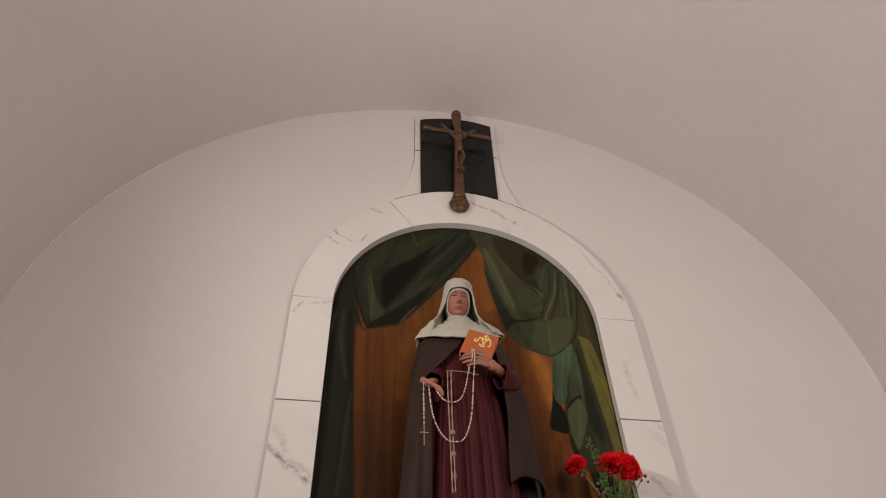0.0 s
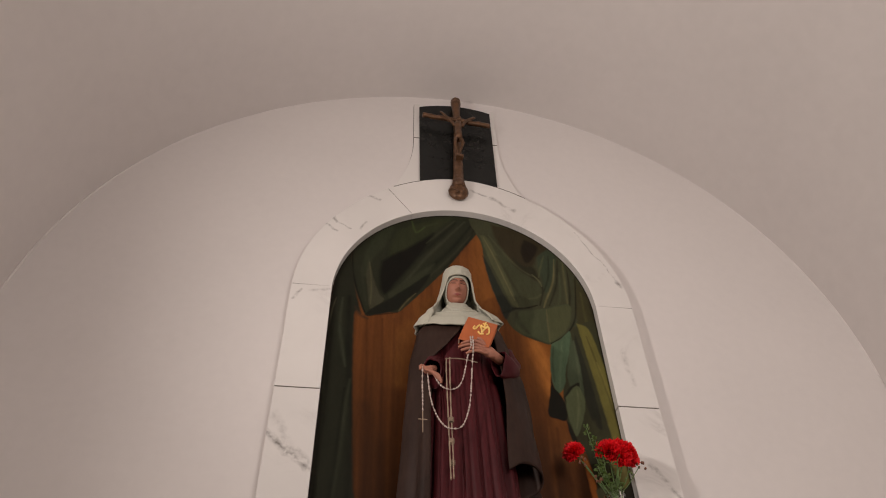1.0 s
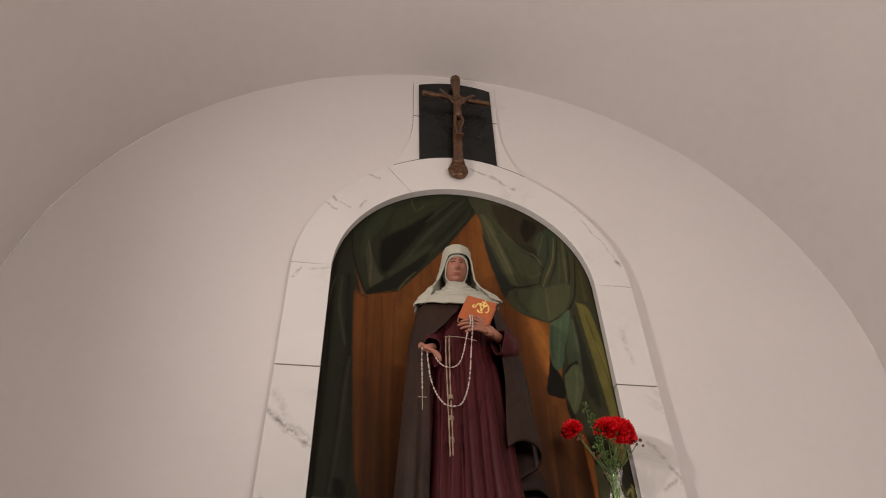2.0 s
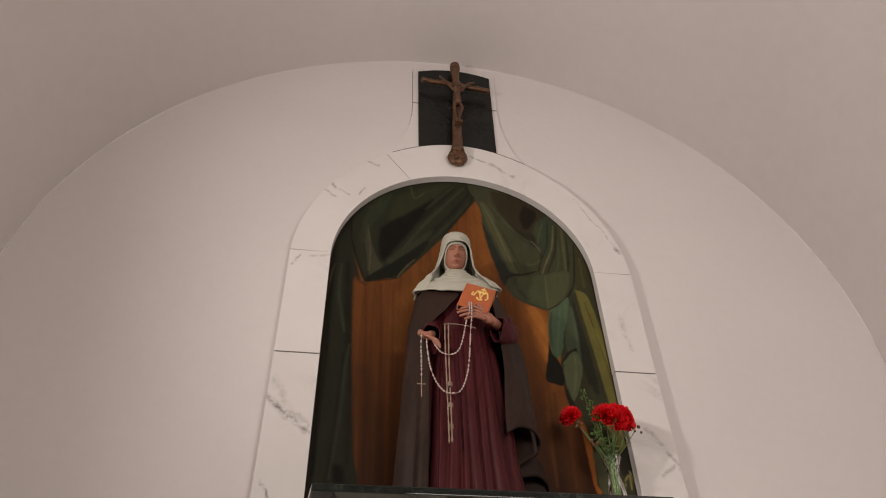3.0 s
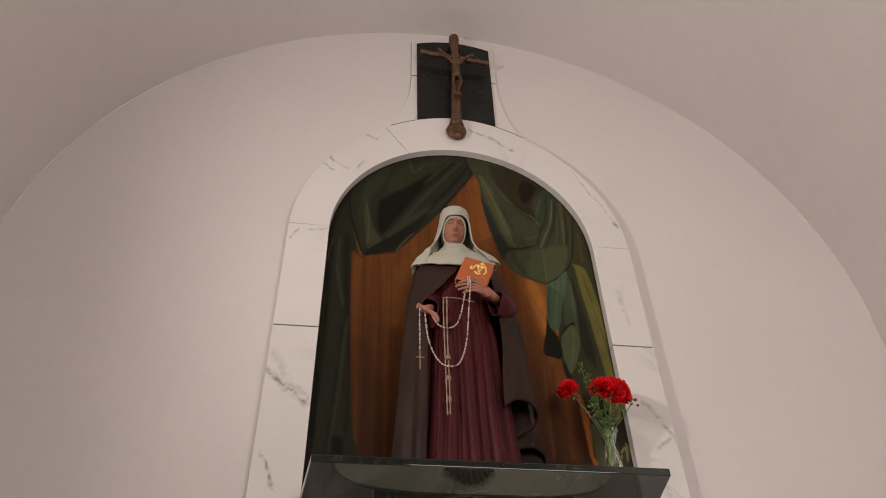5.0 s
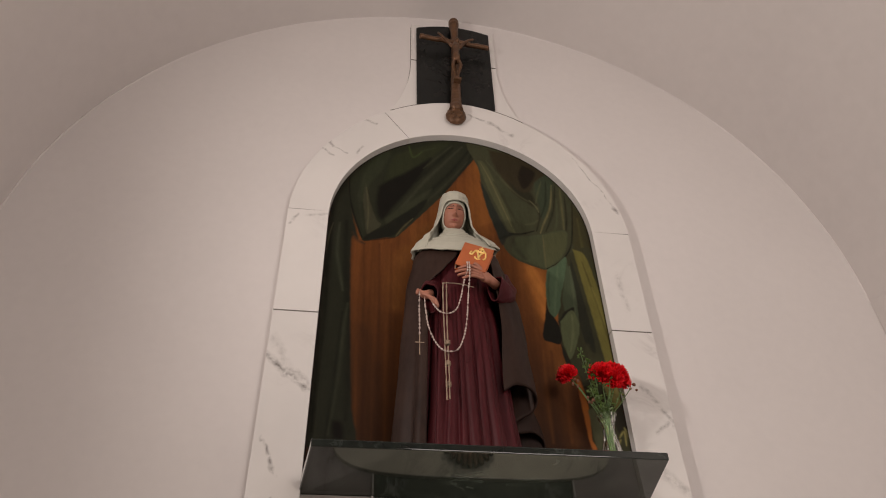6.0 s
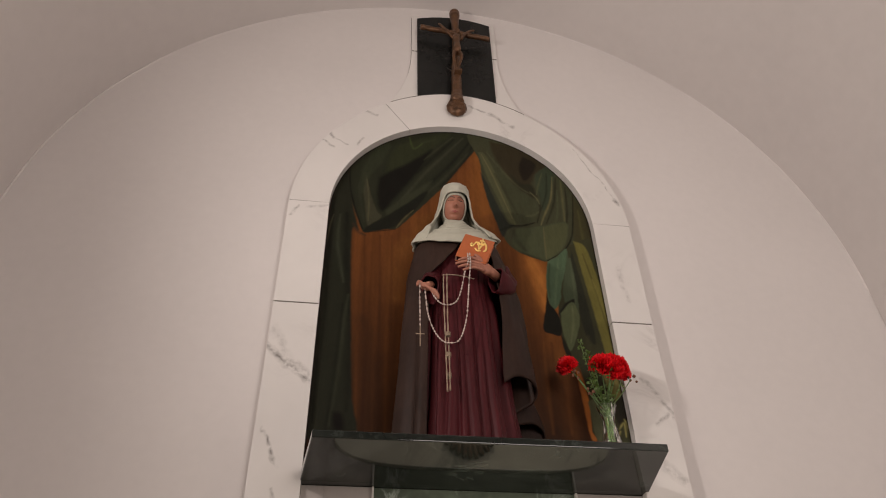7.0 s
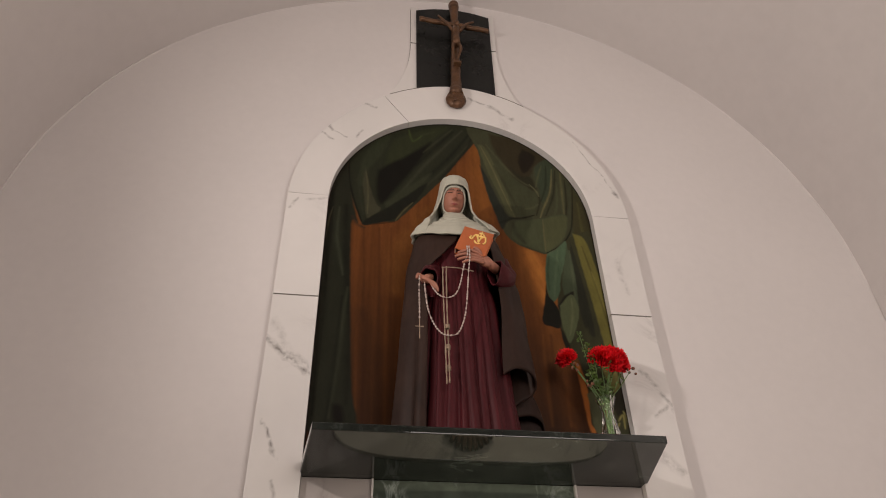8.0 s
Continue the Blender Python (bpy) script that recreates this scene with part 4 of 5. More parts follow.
for v in head:
    x, z = v.co.x, v.co.z - 0.004
    if v.co.y < 0:
        ridge = max(0.0, min(1.0, (0.020 - z) / 0.034)) * (z > -0.016)
        out = 0.0145 * bump_at(x, z, 0, -0.0125, 0.0068, 0.0075) + 0.0085 * ridge * math.exp(-(x / 0.0052) ** 2)
        out += 0.0050 * bump_at(x, z, 0, 0.022, 0.030, 0.007) + 0.0045 * bump_at(x, z, 0, -0.0335, 0.013, 0.0055) + 0.0060 * bump_at(x, z, 0, -0.056, 0.015, 0.010)
        out -= 0.0024 * bump_at(x, z, 0, -0.0332, 0.013, 0.0011) + 0.0035 * bump_at(x, z, 0, -0.0435, 0.013, 0.004)
        for s in (-1, 1):
            out -= 0.0105 * bump_at(x, z, s * 0.0165, 0.0115, 0.0100, 0.0070)
            out += 0.0055 * bump_at(x, z, s * 0.0175, 0.0090, 0.0080, 0.0045) + 0.0035 * bump_at(x, z, s * 0.025, -0.012, 0.012, 0.013)
            out += 0.0050 * bump_at(x, z, s * 0.0068, -0.0155, 0.0035, 0.0038)
        v.co.y -= out
    v.co = BOW @ v.co
coif = blob(st, (0, 0, 0), (0.0480, 0.0600, 0.0775), (0, 0, 0), 2, 96, 72)
gone = []
for f in {f for v in coif for f in v.link_faces}:
    c = f.calc_center_median()
    if c.y < 0 and (abs(c.x) / 0.0395) ** 2.6 + (abs(c.z + 0.013) / 0.049) ** 2.6 < 1:
        gone.append(f)
bmesh.ops.delete(st, geom=gone, context="FACES")
for v in coif:
    if v.is_valid:
        v.co = BOW @ v.co
ring = []
for k in range(49):
    a = 2 * math.pi * k / 48
    sx, sz = math.sin(a), math.cos(a)
    x = 0.0395 * math.copysign(abs(sx) ** (2 / 2.6), sx)
    z = 0.049 * math.copysign(abs(sz) ** (2 / 2.6), sz) - 0.013
    y = -0.0600 * math.sqrt(max(0.02, 1 - (x / 0.0480) ** 2 - (z / 0.0775) ** 2))
    ring.append(BOW @ Vector((x, y, z)))
tube(st, ring, 0.0026, 8, 2, False)

# book, held slanting, with a gilt ornament
book = Matrix.Translation((-0.014, -0.222, 3.043)) @ Euler((radians(-8), radians(20), radians(-6))).to_matrix().to_4x4()
tmp = bmesh.new()
box(tmp, -0.052, 0.052, -0.013, -0.009, -0.058, 0.058, 0.0015)
box(tmp, -0.052, 0.052, 0.009, 0.013, -0.058, 0.058, 0.0015)
box(tmp, -0.053, -0.047, -0.012, 0.012, -0.057, 0.057, 0.0015)
for f in tmp.faces:
    f.material_index = 4
n = len(tmp.faces)
box(tmp, -0.047, 0.048, -0.009, 0.009, -0.054, 0.054)
tmp.faces.ensure_lookup_table()
for f in tmp.faces[n:]:
    f.material_index = 2
for path in ([(-0.024, -0.004), (-0.016, 0.020), (-0.004, 0.006), (0.002, -0.010), (0.006, 0.008), (0.018, 0.020), (0.026, -0.004), (0.020, -0.014)],
             [(-0.024, -0.004), (-0.032, 0.000), (-0.030, 0.010)], [(0.002, 0.018), (0.002, 0.040)], [(-0.007, 0.031), (0.011, 0.031)],
             [(-0.010, 0.022), (-0.002, 0.016), (0.008, 0.018), (0.014, 0.026)], [(-0.012, -0.010), (-0.002, -0.018), (0.010, -0.014)]):
    tube(tmp, [(x * 0.95 + 0.010, -0.0135, z * 1.05 + 0.010) for x, z in curve_through(path, 4)], 0.0034, 6, 5)
tmp.transform(book)
me = bpy.data.meshes.new("tmp")
tmp.to_mesh(me)
tmp.free()
st.from_mesh(me)
bpy.data.meshes.remove(me)

# sleeves with wide hanging cuffs, carved palms and fingers
def sleeve(path, radii, droop):
    """A wide sleeve; its lower side sags more and more towards the cuff."""
    pts = [Vector(p) for p in curve_through(path, 8)]
    n = len(pts) - 1
    for inner in (0.0, 0.004):
        rings = []
        for i, p in enumerate(pts):
            t = i / n
            way = (pts[min(i + 1, n)] - pts[max(i - 1, 0)]).normalized()
            side = way.cross(Vector((0, 0, 1))).normalized()
            up = side.cross(way)
            r = radii[0] + (radii[1] - radii[0]) * t - inner
            ring = []
            for k in range(28):
                a = 2 * math.pi * k / 28
                rr = r * (1 + 0.05 * math.sin(4 * a + 9 * t) + 0.03 * math.sin(7 * a + 16 * t))
                ring.append(p + rr * (math.cos(a) * side + math.sin(a) * up) - Vector((0, 0, droop * t * t * max(0.0, -math.sin(a)) ** 1.5)))
            rings.append(ring)
        made = grid_mesh(st, rings, True, 0)
        if inner:
            for k in range(28):
                st.faces.new((last[k], last[(k + 1) % 28], made[-1][(k + 1) % 28], made[-1][k]))
        last = made[-1]


sleeve([(0.098, -0.100, 3.05), (0.108, -0.140, 2.975), (0.085, -0.180, 2.950), (0.052, -0.208, 2.958)], (0.034, 0.031), 0.045)
blob(st, (0.017, -0.230, 2.966), (0.027, 0.013, 0.022), (0, 14, 12), 3)
tube(st, [(0.060, -0.200, 2.956), (0.038, -0.218, 2.960), (0.018, -0.228, 2.966)], [0.0165, 0.0165, 0.0155], 12, 3)
for k, (z0, zt, ln) in enumerate(((2.982, 2.990, 0.078), (2.972, 2.975, 0.088), (2.962, 2.962, 0.080), (2.953, 2.951, 0.064))):
    tube(st, curve_through([(0.010, -0.236, z0), (0.002 - ln * 0.40, -0.247, zt + 0.004), (0.002 - ln * 0.75, -0.246, zt), (0.002 - ln, -0.240, zt - 0.005)], 3), [0.0072 - 0.00032 * j for j in range(10)], 8, 3)
tube(st, curve_through([(0.006, -0.234, 2.985), (-0.010, -0.242, 3.004), (-0.022, -0.242, 3.010)], 3), [0.0080, 0.0078, 0.0074, 0.0070, 0.0066, 0.0060, 0.0048], 8, 3)
sleeve([(-0.140, -0.120, 3.02), (-0.152, -0.155, 2.965), (-0.158, -0.180, 2.935), (-0.166, -0.198, 2.912)], (0.030, 0.030), 0.050)
blob(st, (-0.182, -0.214, 2.889), (0.020, 0.011, 0.014), (0, 32, 0), 3)
tube(st, [(-0.160, -0.190, 2.915), (-0.172, -0.204, 2.902), (-0.182, -0.214, 2.892)], [0.013, 0.013, 0.012], 10, 3)
tube(st, curve_through([(-0.192, -0.214, 2.897), (-0.204, -0.217, 2.903), (-0.207, -0.219, 2.886)], 3), [0.0075, 0.0075, 0.007, 0.007, 0.0065, 0.006, 0.005], 8, 3)
for k in range(4):
    tube(st, curve_through([(-0.191 + 0.006 * k, -0.219, 2.888 - 0.003 * k), (-0.178 + 0.008 * k, -0.229, 2.878 - 0.004 * k), (-0.165 + 0.007 * k, -0.228, 2.866 - 0.006 * k), (-0.158 + 0.005 * k, -0.224, 2.854 - 0.006 * k)], 3), [0.0064 - 0.0003 * j for j in range(10)], 8, 3)
# low carved plinth under the hem
box(st, CX - 0.17, CX + 0.21, -0.19, 0.005, BASE_Z + 0.001, BASE_Z + 0.012)
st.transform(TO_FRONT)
bmesh.ops.recalc_face_normals(st, faces=st.faces)
solid("statue", st, [HABIT, CAPE, VEIL, SKIN, COVER, GOLD, ROSE, BROW], "painted statue in maroon gown, dark brown cape and cream veil", "statue", "", True)

# ---- knotted rope girdle ----
CORD = mottled("pale_rope", (0.29, 0.215, 0.15), 0.8, 0.2, 60, 300, 0.001)
girdle = thing("rope_girdle", "pale knotted rope hanging from the waist of the statue", "rope")


def rope(path, radius, name, parent):
    bm = bmesh.new()
    pts = curve_through(path, 8)
    for turn in (0, math.pi):
        strand = []
        for i, p in enumerate(pts):
            a = i * 0.9 + turn
            strand.append((p[0] + radius * 0.45 * math.cos(a), p[1] + radius * 0.45 * math.sin(a), p[2]))
        tube(bm, strand, radius * 0.7, 6)
    part(name, bm, CORD, parent, "", True)


rope([(-0.123, -0.205, 2.947), (-0.09, -0.212, 2.945), (-0.05, -0.213, 2.941), (-0.02, -0.207, 2.938)], 0.0024, "waist_loop", girdle)
rope([(-0.121, -0.207, 2.948), (-0.124, -0.216, 2.88), (-0.124, -0.224, 2.75), (-0.124, -0.232, 2.62), (-0.124, -0.238, 2.505)], 0.0023, "strand", girdle)
rope([(-0.110, -0.209, 2.950), (-0.113, -0.218, 2.88), (-0.115, -0.226, 2.75), (-0.115, -0.234, 2.62), (-0.116, -0.239, 2.508)], 0.0023, "strand", girdle)
for z in (2.702, 2.632, 2.563):
    bm = bmesh.new()
    for k in range(3):
        tube(bm, [(-0.116 + 0.0052 * math.cos(radians(a)), -0.232 + (2.7 - z) * 0.04 + 0.0052 * math.sin(radians(a)), z + 0.005 * (k - 1)) for a in range(0, 361, 30)], 0.0030, 6)
    part("knot", bm, CORD, girdle, "", True)

# ---- rosary of pale beads, looped over the gown ----
BEAD = mottled("pale_bead", (0.47, 0.38, 0.335), 0.25, 0.15, 60, 200, 0.0005)
rosary = thing("rosary", "long rosary of pale beads looped over the front of the statue", "rosary")
bm = bmesh.new()
blob(bm, (0, 0, 0), (0.0032, 0.0032, 0.0052), (0, 0, 0), 0, 8, 6)
bead_mesh = mesh_of("bead", bm, BEAD, True)


def string_beads(path, step, skip=()):
    pts = [Vector(p) for p in curve_through(path, 14)]
    bm = bmesh.new()
    tube(bm, pts, 0.0011, 5)
    part("chain", bm, BEAD, rosary, "", True)
    run, count = 0.0, 0
    for a, b in zip(pts, pts[1:]):
        run += (b - a).length
        if run >= step:
            run -= step
            count += 1
            if count % 11 in skip:
                continue
            ob = new("bead", bead_mesh)
            ob.parent = rosary
            ob.matrix_basis = Matrix.Translation(b) @ (b - a).to_track_quat("Z", "Y").to_matrix().to_4x4()


string_beads([(-0.186, -0.230, 2.868), (-0.176, -0.226, 2.776), (-0.158, -0.228, 2.715), (-0.135, -0.236, 2.676), (-0.111, -0.245, 2.664), (-0.086, -0.240, 2.677), (-0.067, -0.235, 2.721), (-0.054, -0.234, 2.785), (-0.043, -0.236, 2.905), (-0.040, -0.256, 2.96), (-0.040, -0.256, 3.008)], 0.0112, (0,))
string_beads([(-0.163, -0.230, 2.852), (-0.140, -0.232, 2.818), (-0.112, -0.236, 2.808), (-0.087, -0.234, 2.825), (-0.070, -0.230, 2.87), (-0.056, -0.240, 2.94), (-0.047, -0.256, 2.97), (-0.047, -0.256, 3.005)], 0.0112, (0, 6))
string_beads([(-0.201, -0.228, 2.893), (-0.202, -0.226, 2.84), (-0.201, -0.226, 2.78), (-0.201, -0.226, 2.728)], 0.0112, (2, 4))
bm = bmesh.new()
box(bm, -0.2025, -0.1995, -0.2280, -0.2250, 2.658, 2.730, 0.0008)
box(bm, -0.2145, -0.1875, -0.2278, -0.2252, 2.700, 2.703, 0.0008)
part("pendant_cross", bm, CORD, rosary, "small pale cross at the end")
# moved forward with the statue, likewise scaled about EYE for the view
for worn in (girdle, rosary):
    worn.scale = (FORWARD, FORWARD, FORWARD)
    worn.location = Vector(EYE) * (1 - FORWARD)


# ---- bronze crucifix on the plaque ----
crucifix = thing("crucifix", "rough bronze crucifix fixed on the black plaque", "crucifix")
bm = bmesh.new()
stem = [(-0.003, 4.722, 0.014), (-0.003, 4.712, 0.024), (-0.003, 4.69, 0.026), (-0.003, 4.65, 0.021), (-0.003, 4.58, 0.0175), (-0.004, 4.50, 0.0165), (-0.006, 4.40, 0.017), (-0.008, 4.30, 0.020), (-0.010, 4.20, 0.022), (-0.011, 4.10, 0.024), (-0.013, 4.05, 0.028), (-0.014, 4.02, 0.034)]
path, radii = [], []
for (x0, z0, r0), (x1, z1, r1) in zip(stem, stem[1:]):
    for k in range(5):
        t = k / 5
        path.append((x0 + (x1 - x0) * t, -0.040 + 0.002 * math.sin(z0 * 40), z0 + (z1 - z0) * t))
        radii.append((r0 + (r1 - r0) * t) * (1 + 0.07 * noise.noise(Vector((0, z0 * 30, (z0 + (z1 - z0) * t) * 60)))))
tube(bm, path, radii, 14)
upright = part("upright", bm, BRONZE, crucifix, "", True)
bm = bmesh.new()
tube(bm, [(-0.174 + 0.335 * i / 24, -0.048, 4.553 - 0.040 * i / 24 + 0.002 * math.sin(i)) for i in range(25)], [0.0125 * (1 + 0.12 * math.sin(i * 2.3)) for i in range(25)], 10)
part("crossbeam", bm, BRONZE, crucifix, "", True)
# boss at the foot, a lump of raised leaves
bm = bmesh.new()
for v in blob(bm, (-0.014, -0.034, 4.000), (0.045, 0.026, 0.047), (0, 0, 0), 0, 32, 22):
    d = v.co - Vector((-0.014, -0.034, 4.000))
    v.co += d * (0.07 * noise.noise(v.co * 60) + 0.05 * noise.noise(v.co * 120))
for a in range(0, 360, 60):
    blob(bm, (-0.014 + 0.022 * math.cos(radians(a)), -0.056, 4.000 + 0.024 * math.sin(radians(a))), (0.010, 0.005, 0.012), (0, -a, 0), 0, 8, 6)
part("boss", bm, BRONZE, crucifix, "lumpy cast boss", True)
# plain carved figure
bm = bmesh.new()
for s, hx, hz in ((-1, -0.083, 4.592), (1, 0.088, 4.566)):
    tube(bm, curve_through([(hx, -0.072, hz + 0.006), (s * 0.050, -0.084, 4.532), (s * 0.016, -0.086, 4.468)], 4), [0.0052, 0.0056, 0.006, 0.0062, 0.0064, 0.0072, 0.0078, 0.0082, 0.0086], 8)
tube(bm, [(-0.002, -0.086, 4.492), (-0.003, -0.088, 4.468), (-0.003, -0.086, 4.435), (-0.003, -0.085, 4.400), (-0.004, -0.085, 4.365)], [0.017, 0.019, 0.0155, 0.018, 0.019], 12)
blob(bm, (0.003, -0.095, 4.515), (0.012, 0.014, 0.017), (0, 12, 0), 0, 12, 8)
for s in (-1, 1):
    tube(bm, curve_through([(-0.004 + s * 0.010, -0.086, 4.37), (-0.004 + s * 0.018, -0.094, 4.325), (-0.006 + s * 0.012, -0.088, 4.285), (-0.007 + s * 0.003, -0.084, 4.245)], 4), [0.0095, 0.0092, 0.009, 0.0085, 0.0082, 0.0078, 0.0074, 0.007, 0.0066, 0.0062, 0.0058, 0.0054, 0.005], 8)
for v in bm.verts:
    v.co.x, v.co.z = -0.4285 + (v.co.x + 0.4285) * 0.988, 1.5 + (v.co.z - 1.5) * 0.988
part("corpus", bm, BRONZE, crucifix, "plain figure with raised arms", True)
bm = bmesh.new()
box(bm, -0.024, 0.010, -0.088, -0.060, 4.196, 4.210, 0.003)
part("foot_rest", bm, BRONZE, crucifix)

for x, z in ((-0.004, 4.60), (-0.009, 4.28)):
    bm = bmesh.new()
    tube(bm, [(x, -0.040, z), (x, 0.06, z)], 0.005, 8)
    part("mounting_pin", bm, BRONZE, crucifix)
# pushed back against the plaque, scaled about EYE to fit the camera's view
OFF = 1.008
crucifix.scale = (OFF, OFF, OFF)
crucifix.location = Vector(EYE) * (1 - OFF)

# ---- cut-glass vase with red carnations ----
GLASS, nt, b = shader("cut_glass", 0.03)
b.inputs["Transmission Weight"].default_value = 1.0
b.inputs["IOR"].default_value = 1.5
b.inputs["Base Color"].default_value = (0.93, 0.96, 0.93, 1)
STEM_M = mottled("green_stem", (0.10, 0.17, 0.045), 0.5, 0.3, 30, 120, 0.0005)
LEAF_M = mottled("green_leaf", (0.075, 0.125, 0.022), 0.5, 0.4, 25, 120, 0.0005)
SEED_M = mottled("brown_bud", (0.22, 0.09, 0.05), 0.6, 0.4, 40, 120, 0.0005)
RED_M = mottled("red_petal", (0.80, 0.010, 0.018), 0.55, 0.25, 60, 200, 0.0004, spec=0.3)
VX, VY = 0.404, -0.092


def set_back(p):
    """The same bouquet, a little nearer to the wall, enlarged to fit the camera's view."""
    k = (2.173 + p[1]) / (2.1 + p[1])
    return (-0.4285 + (p[0] + 0.4285) * k, p[1] + 0.073, 1.5 + (p[2] - 1.5) * k)


vase = thing("vase", "small cut-glass vase with a waist, holding red carnations", "vase")
bm = bmesh.new()
profile = [(0.000, 0.027), (0.006, 0.0335), (0.018, 0.0335), (0.05, 0.030), (0.085, 0.0262), (0.12, 0.021), (0.148, 0.0178), (0.165, 0.019), (0.185, 0.0255), (0.20, 0.0315)]
rows = []
for k, (h, r) in enumerate(profile):
    rows.append([(VX + r * (1 + (0.06 if (i + k) % 2 else -0.04) * (k not in (0, 9))) * math.cos(2 * math.pi * (i + k * 0.5) / 16), VY + r * (1 + (0.06 if (i + k) % 2 else -0.04) * (k not in (0, 9))) * math.sin(2 * math.pi * (i + k * 0.5) / 16), SHELF_Z + 0.001 + h) for i in range(16)])
for k, (h, r) in list(enumerate(profile))[:2:-1] + [(2, (0.018, 0.030))]:
    rr = max(0.004, r - 0.0045)
    rows.append([(VX + rr * math.cos(2 * math.pi * (i + k * 0.5) / 16), VY + rr * math.sin(2 * math.pi * (i + k * 0.5) / 16), SHELF_Z + 0.001 + h + (0.002 if k == 9 else 0)) for i in range(16)])
made = grid_mesh(bm, rows, True)
bm.faces.new(made[0][::-1]), bm.faces.new(made[-1])
bmesh.ops.triangulate(bm, faces=bm.faces)
bmesh.ops.recalc_face_normals(bm, faces=bm.faces)
part("glass_body", bm, GLASS, vase).visible_shadow = False


def petal(bm, rng, at, face, roll, length, width, tilt):
    """A fan with a frilled margin."""
    m = Matrix.Translation(at) @ face @ Euler((0, 0, roll)).to_matrix().to_4x4() @ Euler((0, tilt, 0)).to_matrix().to_4x4()
    n = 9
    rows = []
    for j, s in enumerate((0.12, 0.55, 1.0)):
        row = []
        for i in range(n):
            a = (i / (n - 1) - 0.5) * 2
            tooth = (0.10 if i % 2 else -0.06) * (s == 1.0) + rng.uniform(-0.05, 0.05) * s
            row.append(m @ Vector((length * (s + tooth) * math.cos(a * 0.5), width * a * s, length * (0.16 * s * math.sin(i * 2.2 + roll) + 0.18 * s * s))))
        rows.append(row)
    grid_mesh(bm, rows)


def carnation(seed, bloom, aim, size):
    rng = random.Random(seed)
    ob = thing("carnation", "red carnation with frilled petals in the glass vase", "flower", "carnations in the vase")
    bloom = Vector(set_back(bloom))
    face = Vector(aim).normalized().to_track_quat("Z", "Y").to_matrix().to_4x4()
    back = bloom - Vector(aim).normalized() * size * 0.55
    neck = Vector((VX + rng.uniform(-0.008, 0.008), VY + rng.uniform(-0.008, 0.008), SHELF_Z + 0.165))
    foot_at = Vector((VX + rng.uniform(-0.012, 0.012), VY + rng.uniform(-0.012, 0.012), SHELF_Z + 0.022))
    bm = bmesh.new()
    tube(bm, curve_through([tuple(foot_at), tuple(neck), tuple(neck.lerp(back, 0.6) + Vector((0, 0, 0.01))), tuple(back)], 5), 0.0021, 6)
    part("stem", bm, STEM_M, ob, "", True)
    bm = bmesh.new()
    tube(bm, [tuple(back - Vector(aim).normalized() * 0.006), tuple(back), tuple(back + Vector(aim).normalized() * size * 0.5)], [0.003, 0.006, 0.008], 8)
    part("calyx", bm, STEM_M, ob, "", True)
    bm = bmesh.new()
    for layer, (count, tilt, ln) in enumerate(((11, 0.25, 1.0), (10, -0.15, 0.98), (9, -0.5, 0.9), (8, -0.85, 0.78), (6, -1.15, 0.62), (4, -1.4, 0.5))):
        for k in range(count):
            petal(bm, rng, tuple(back + Vector(aim).normalized() * size * 0.28), face, 2 * math.pi * (k + rng.random() * 0.6) / count + layer, size * ln * rng.uniform(0.9, 1.08), size * 0.44, tilt + rng.uniform(-0.15, 0.15))
    part("bloom", bm, RED_M, ob)
    return ob


carnation(1, (0.270, -0.155, 2.668), (-0.55, -0.5, 0.35), 0.036)
carnation(2, (0.378, -0.180, 2.668), (-0.15, -0.85, 0.45), 0.041)
carnation(3, (0.424, -0.165, 2.684), (0.15, -0.6, 0.7), 0.042)
carnation(4, (0.448, -0.175, 2.655), (0.7, -0.6, 0.15), 0.040)
carnation(5, (0.413, -0.190, 2.640), (0.1, -0.9, -0.05), 0.036)


def sprig(seed, tip, leaves, size, bow=0.02):
    rng = random.Random(seed)
    ob = thing("foliage_sprig", "thin green sprig with small leaves in the vase", "foliage", "sprigs in the vase")
    a, b = Vector((VX + rng.uniform(-0.006, 0.006), VY + rng.uniform(-0.006, 0.006), SHELF_Z + 0.03)), Vector(set_back(tip))
    neck = Vector((VX + rng.uniform(-0.01, 0.01), VY + rng.uniform(-0.01, 0.01), SHELF_Z + 0.17))
    pts = [Vector(p) for p in curve_through([tuple(a), tuple(neck), tuple(neck.lerp(b, 0.5) + Vector((bow, 0, 0.01))), tuple(b)], 10)]
    bm = bmesh.new()
    tube(bm, pts, 0.0012, 5)
    part("stalk", bm, STEM_M, ob, "", True)
    bm = bmesh.new()
    for k in range(leaves):
        p = pts[rng.randrange(11, len(pts))]
        way = Vector((rng.uniform(-1, 1), rng.uniform(-1, 0.6), rng.uniform(-0.5, 1))).normalized()
        side = way.cross(Vector((rng.uniform(-1, 1), 1, rng.uniform(-1, 1)))).normalized()
        ln = size * rng.uniform(0.6, 1.3)
        start = p + way * rng.uniform(0, size * 0.9)
        vs = [bm.verts.new(start + way * ln * u + side * ln * 0.26 * w + Vector((0, 0, -0.15 * ln * u * u))) for u, w in ((0, 0), (0.35, 1), (0.75, 0.7), (1, 0), (0.75, -0.7), (0.35, -1))]
        bm.faces.new(vs[:4]), bm.faces.new((vs[0], vs[3], vs[4], vs[5]))
    part("leaves", bm, LEAF_M, ob)


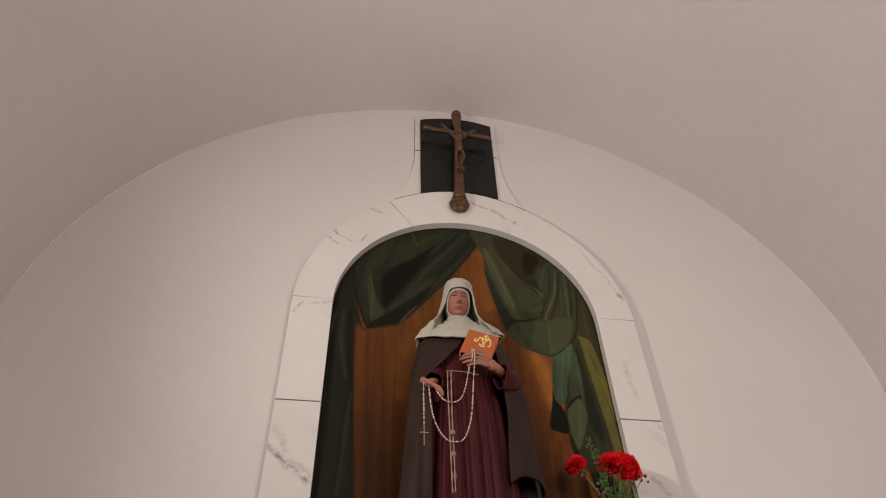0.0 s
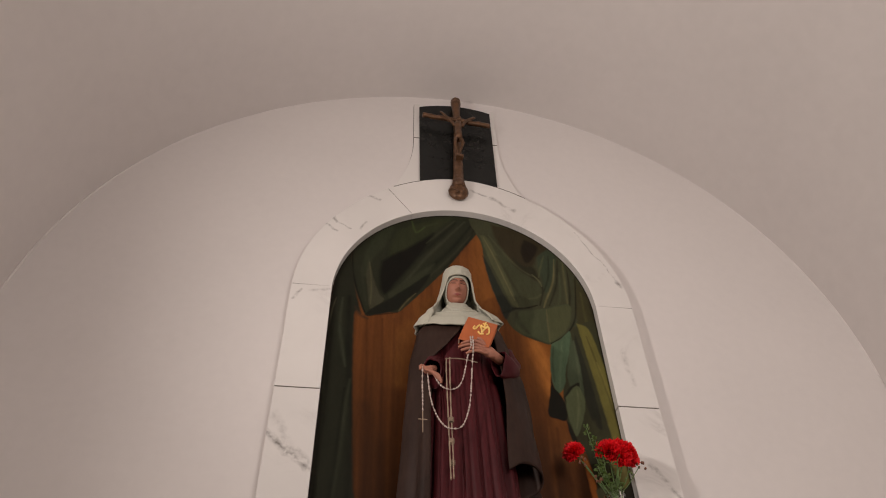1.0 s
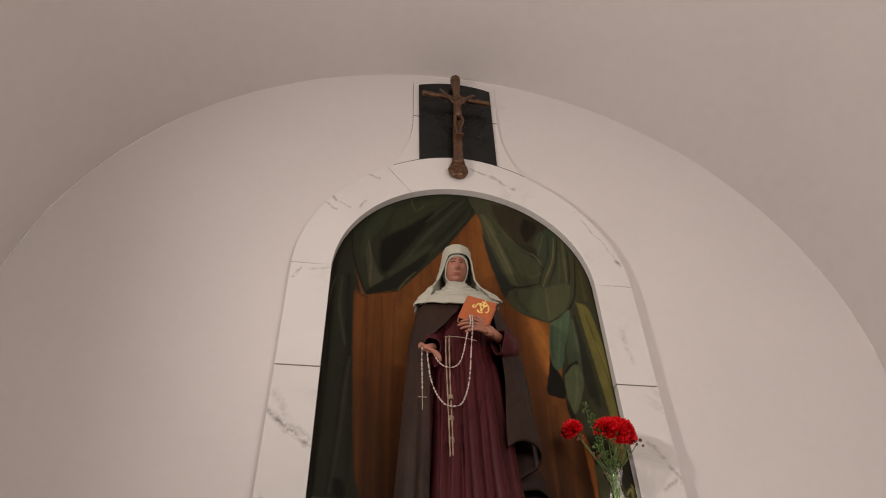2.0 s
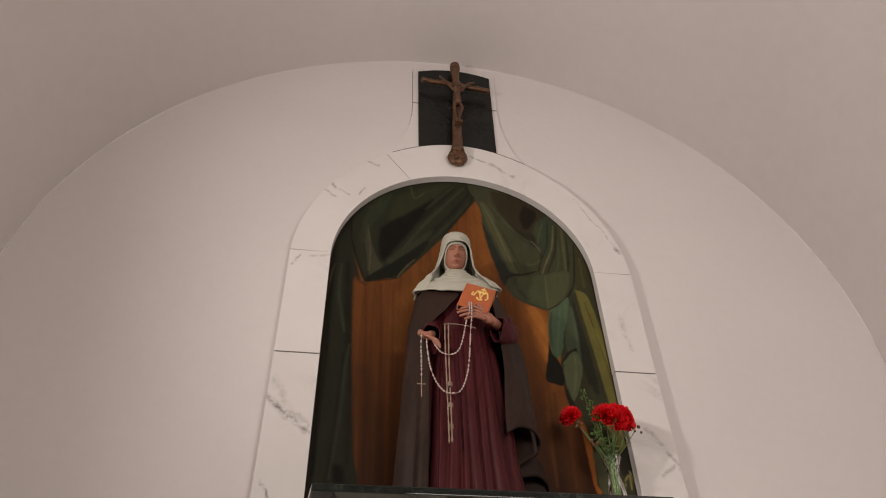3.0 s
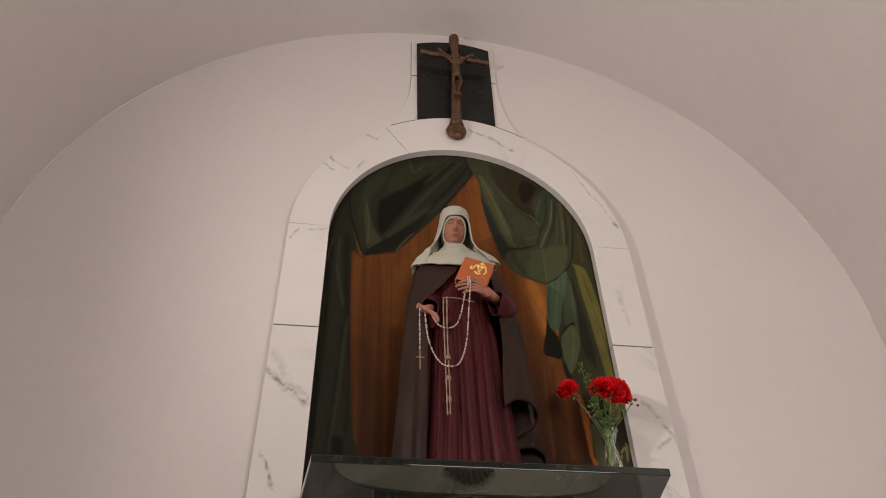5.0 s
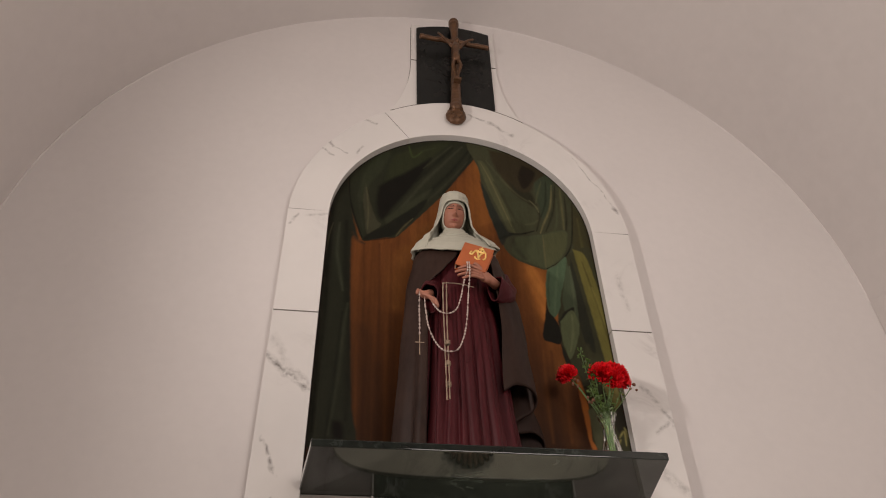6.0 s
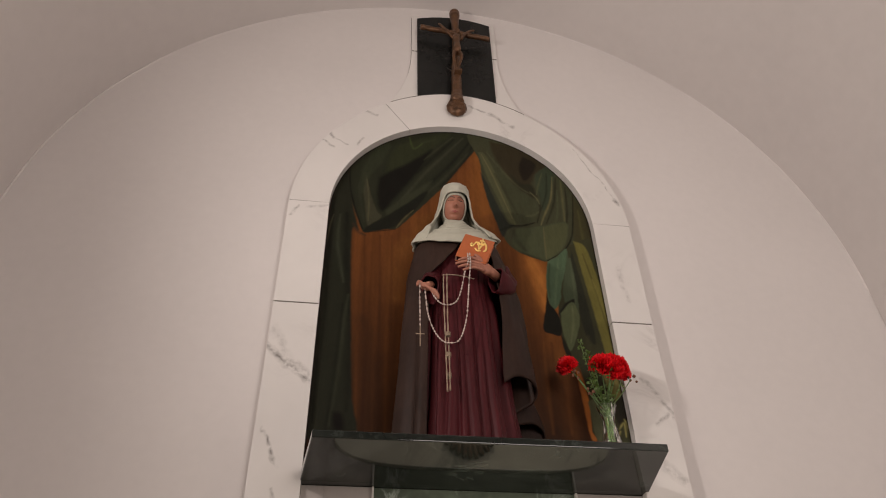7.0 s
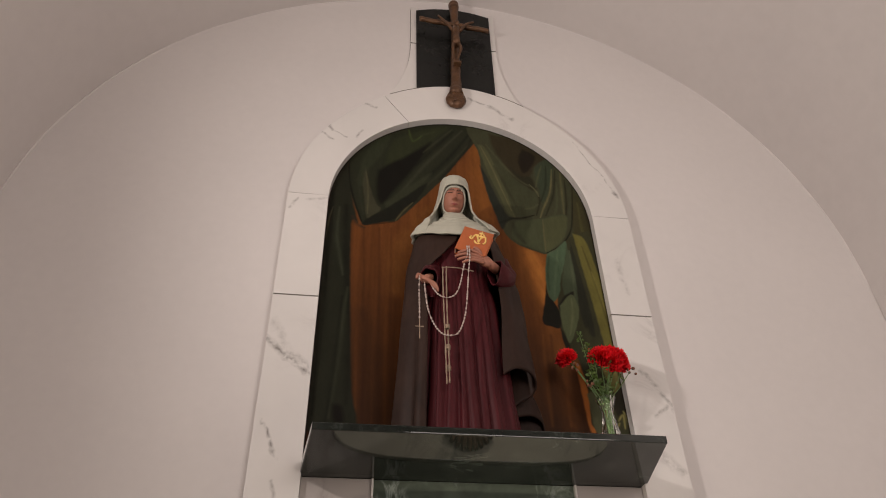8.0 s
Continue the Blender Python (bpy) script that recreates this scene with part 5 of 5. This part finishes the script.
sprig(11, (0.330, -0.150, 2.752), 70, 0.012, -0.012)
sprig(12, (0.345, -0.165, 2.700), 60, 0.012, -0.010)
sprig(13, (0.352, -0.185, 2.655), 55, 0.013, -0.006)
sprig(14, (0.392, -0.195, 2.620), 45, 0.012, 0.004)
sprig(15, (0.335, -0.175, 2.600), 40, 0.011, -0.008)
sprig(16, (0.440, -0.170, 2.628), 26, 0.011, 0.012)

# bare twigs with dry brown buds
for seed, tip in ((21, (0.296, -0.165, 2.622)), (22, (0.470, -0.165, 2.618)), (23, (0.330, -0.18, 2.560))):
    rng = random.Random(seed)
    twig = thing("dry_twig", "thin pale twig with small dry brown buds", "twig", "twigs in the vase")
    bm = bmesh.new()
    tip = Vector(set_back(tip))
    neck = Vector((VX, VY, SHELF_Z + 0.17))
    tube(bm, curve_through([(VX, VY, SHELF_Z + 0.04), tuple(neck), tuple(neck.lerp(tip, 0.55)), tuple(tip)], 5), 0.0014, 5)
    part("stalk", bm, STEM_M, twig, "", True)
    for k in range(5):
        bm = bmesh.new()
        p = tip + Vector((rng.uniform(-0.016, 0.016), rng.uniform(-0.012, 0.012), rng.uniform(-0.012, 0.01)))
        blob(bm, p, (0.0042, 0.0042, 0.0055), (rng.uniform(0, 90), 0, 0), 0, 8, 6)
        part("bud", bm, SEED_M, twig, "", True)

# ---- below the shelf: what its polished underside mirrors ----
altar = thing("gradine", "pale green marble step with rounded shoulders below the shelf", "altar step")
bm = bmesh.new()
crown = [(0.44 * math.cos(radians(a)) ** 0.5, 2.12 + 0.142 * math.sin(radians(a)) ** 0.6) for a in range(2, 90, 6)]
prism(bm, [(-0.44, 0.9), (0.44, 0.9)] + crown + [(-x, z) for x, z in crown[::-1]], 0.006, 0.024, 0.002)
part("stone", bm, PALE_GREEN, altar)
crest = thing("bronze_crest", "dark bronze crest fixed before the marble step", "ornament")
bm = bmesh.new()
for k in range(-4, 5):
    tube(bm, curve_through([(-0.02, -0.004, 2.09), (-0.02 + 0.011 * k, -0.008, 2.16), (-0.02 + 0.019 * k, -0.006, 2.236 - 0.003 * k * k)], 4), [0.006, 0.006, 0.007, 0.008, 0.009, 0.010, 0.010, 0.009, 0.006], 8)
part("leaf_fan", bm, BRONZE, crest, "", True)
bm = bmesh.new()
box(bm, -0.07, 0.03, -0.014, 0.006, 2.06, 2.095, 0.004)
part("foot", bm, BRONZE, crest)
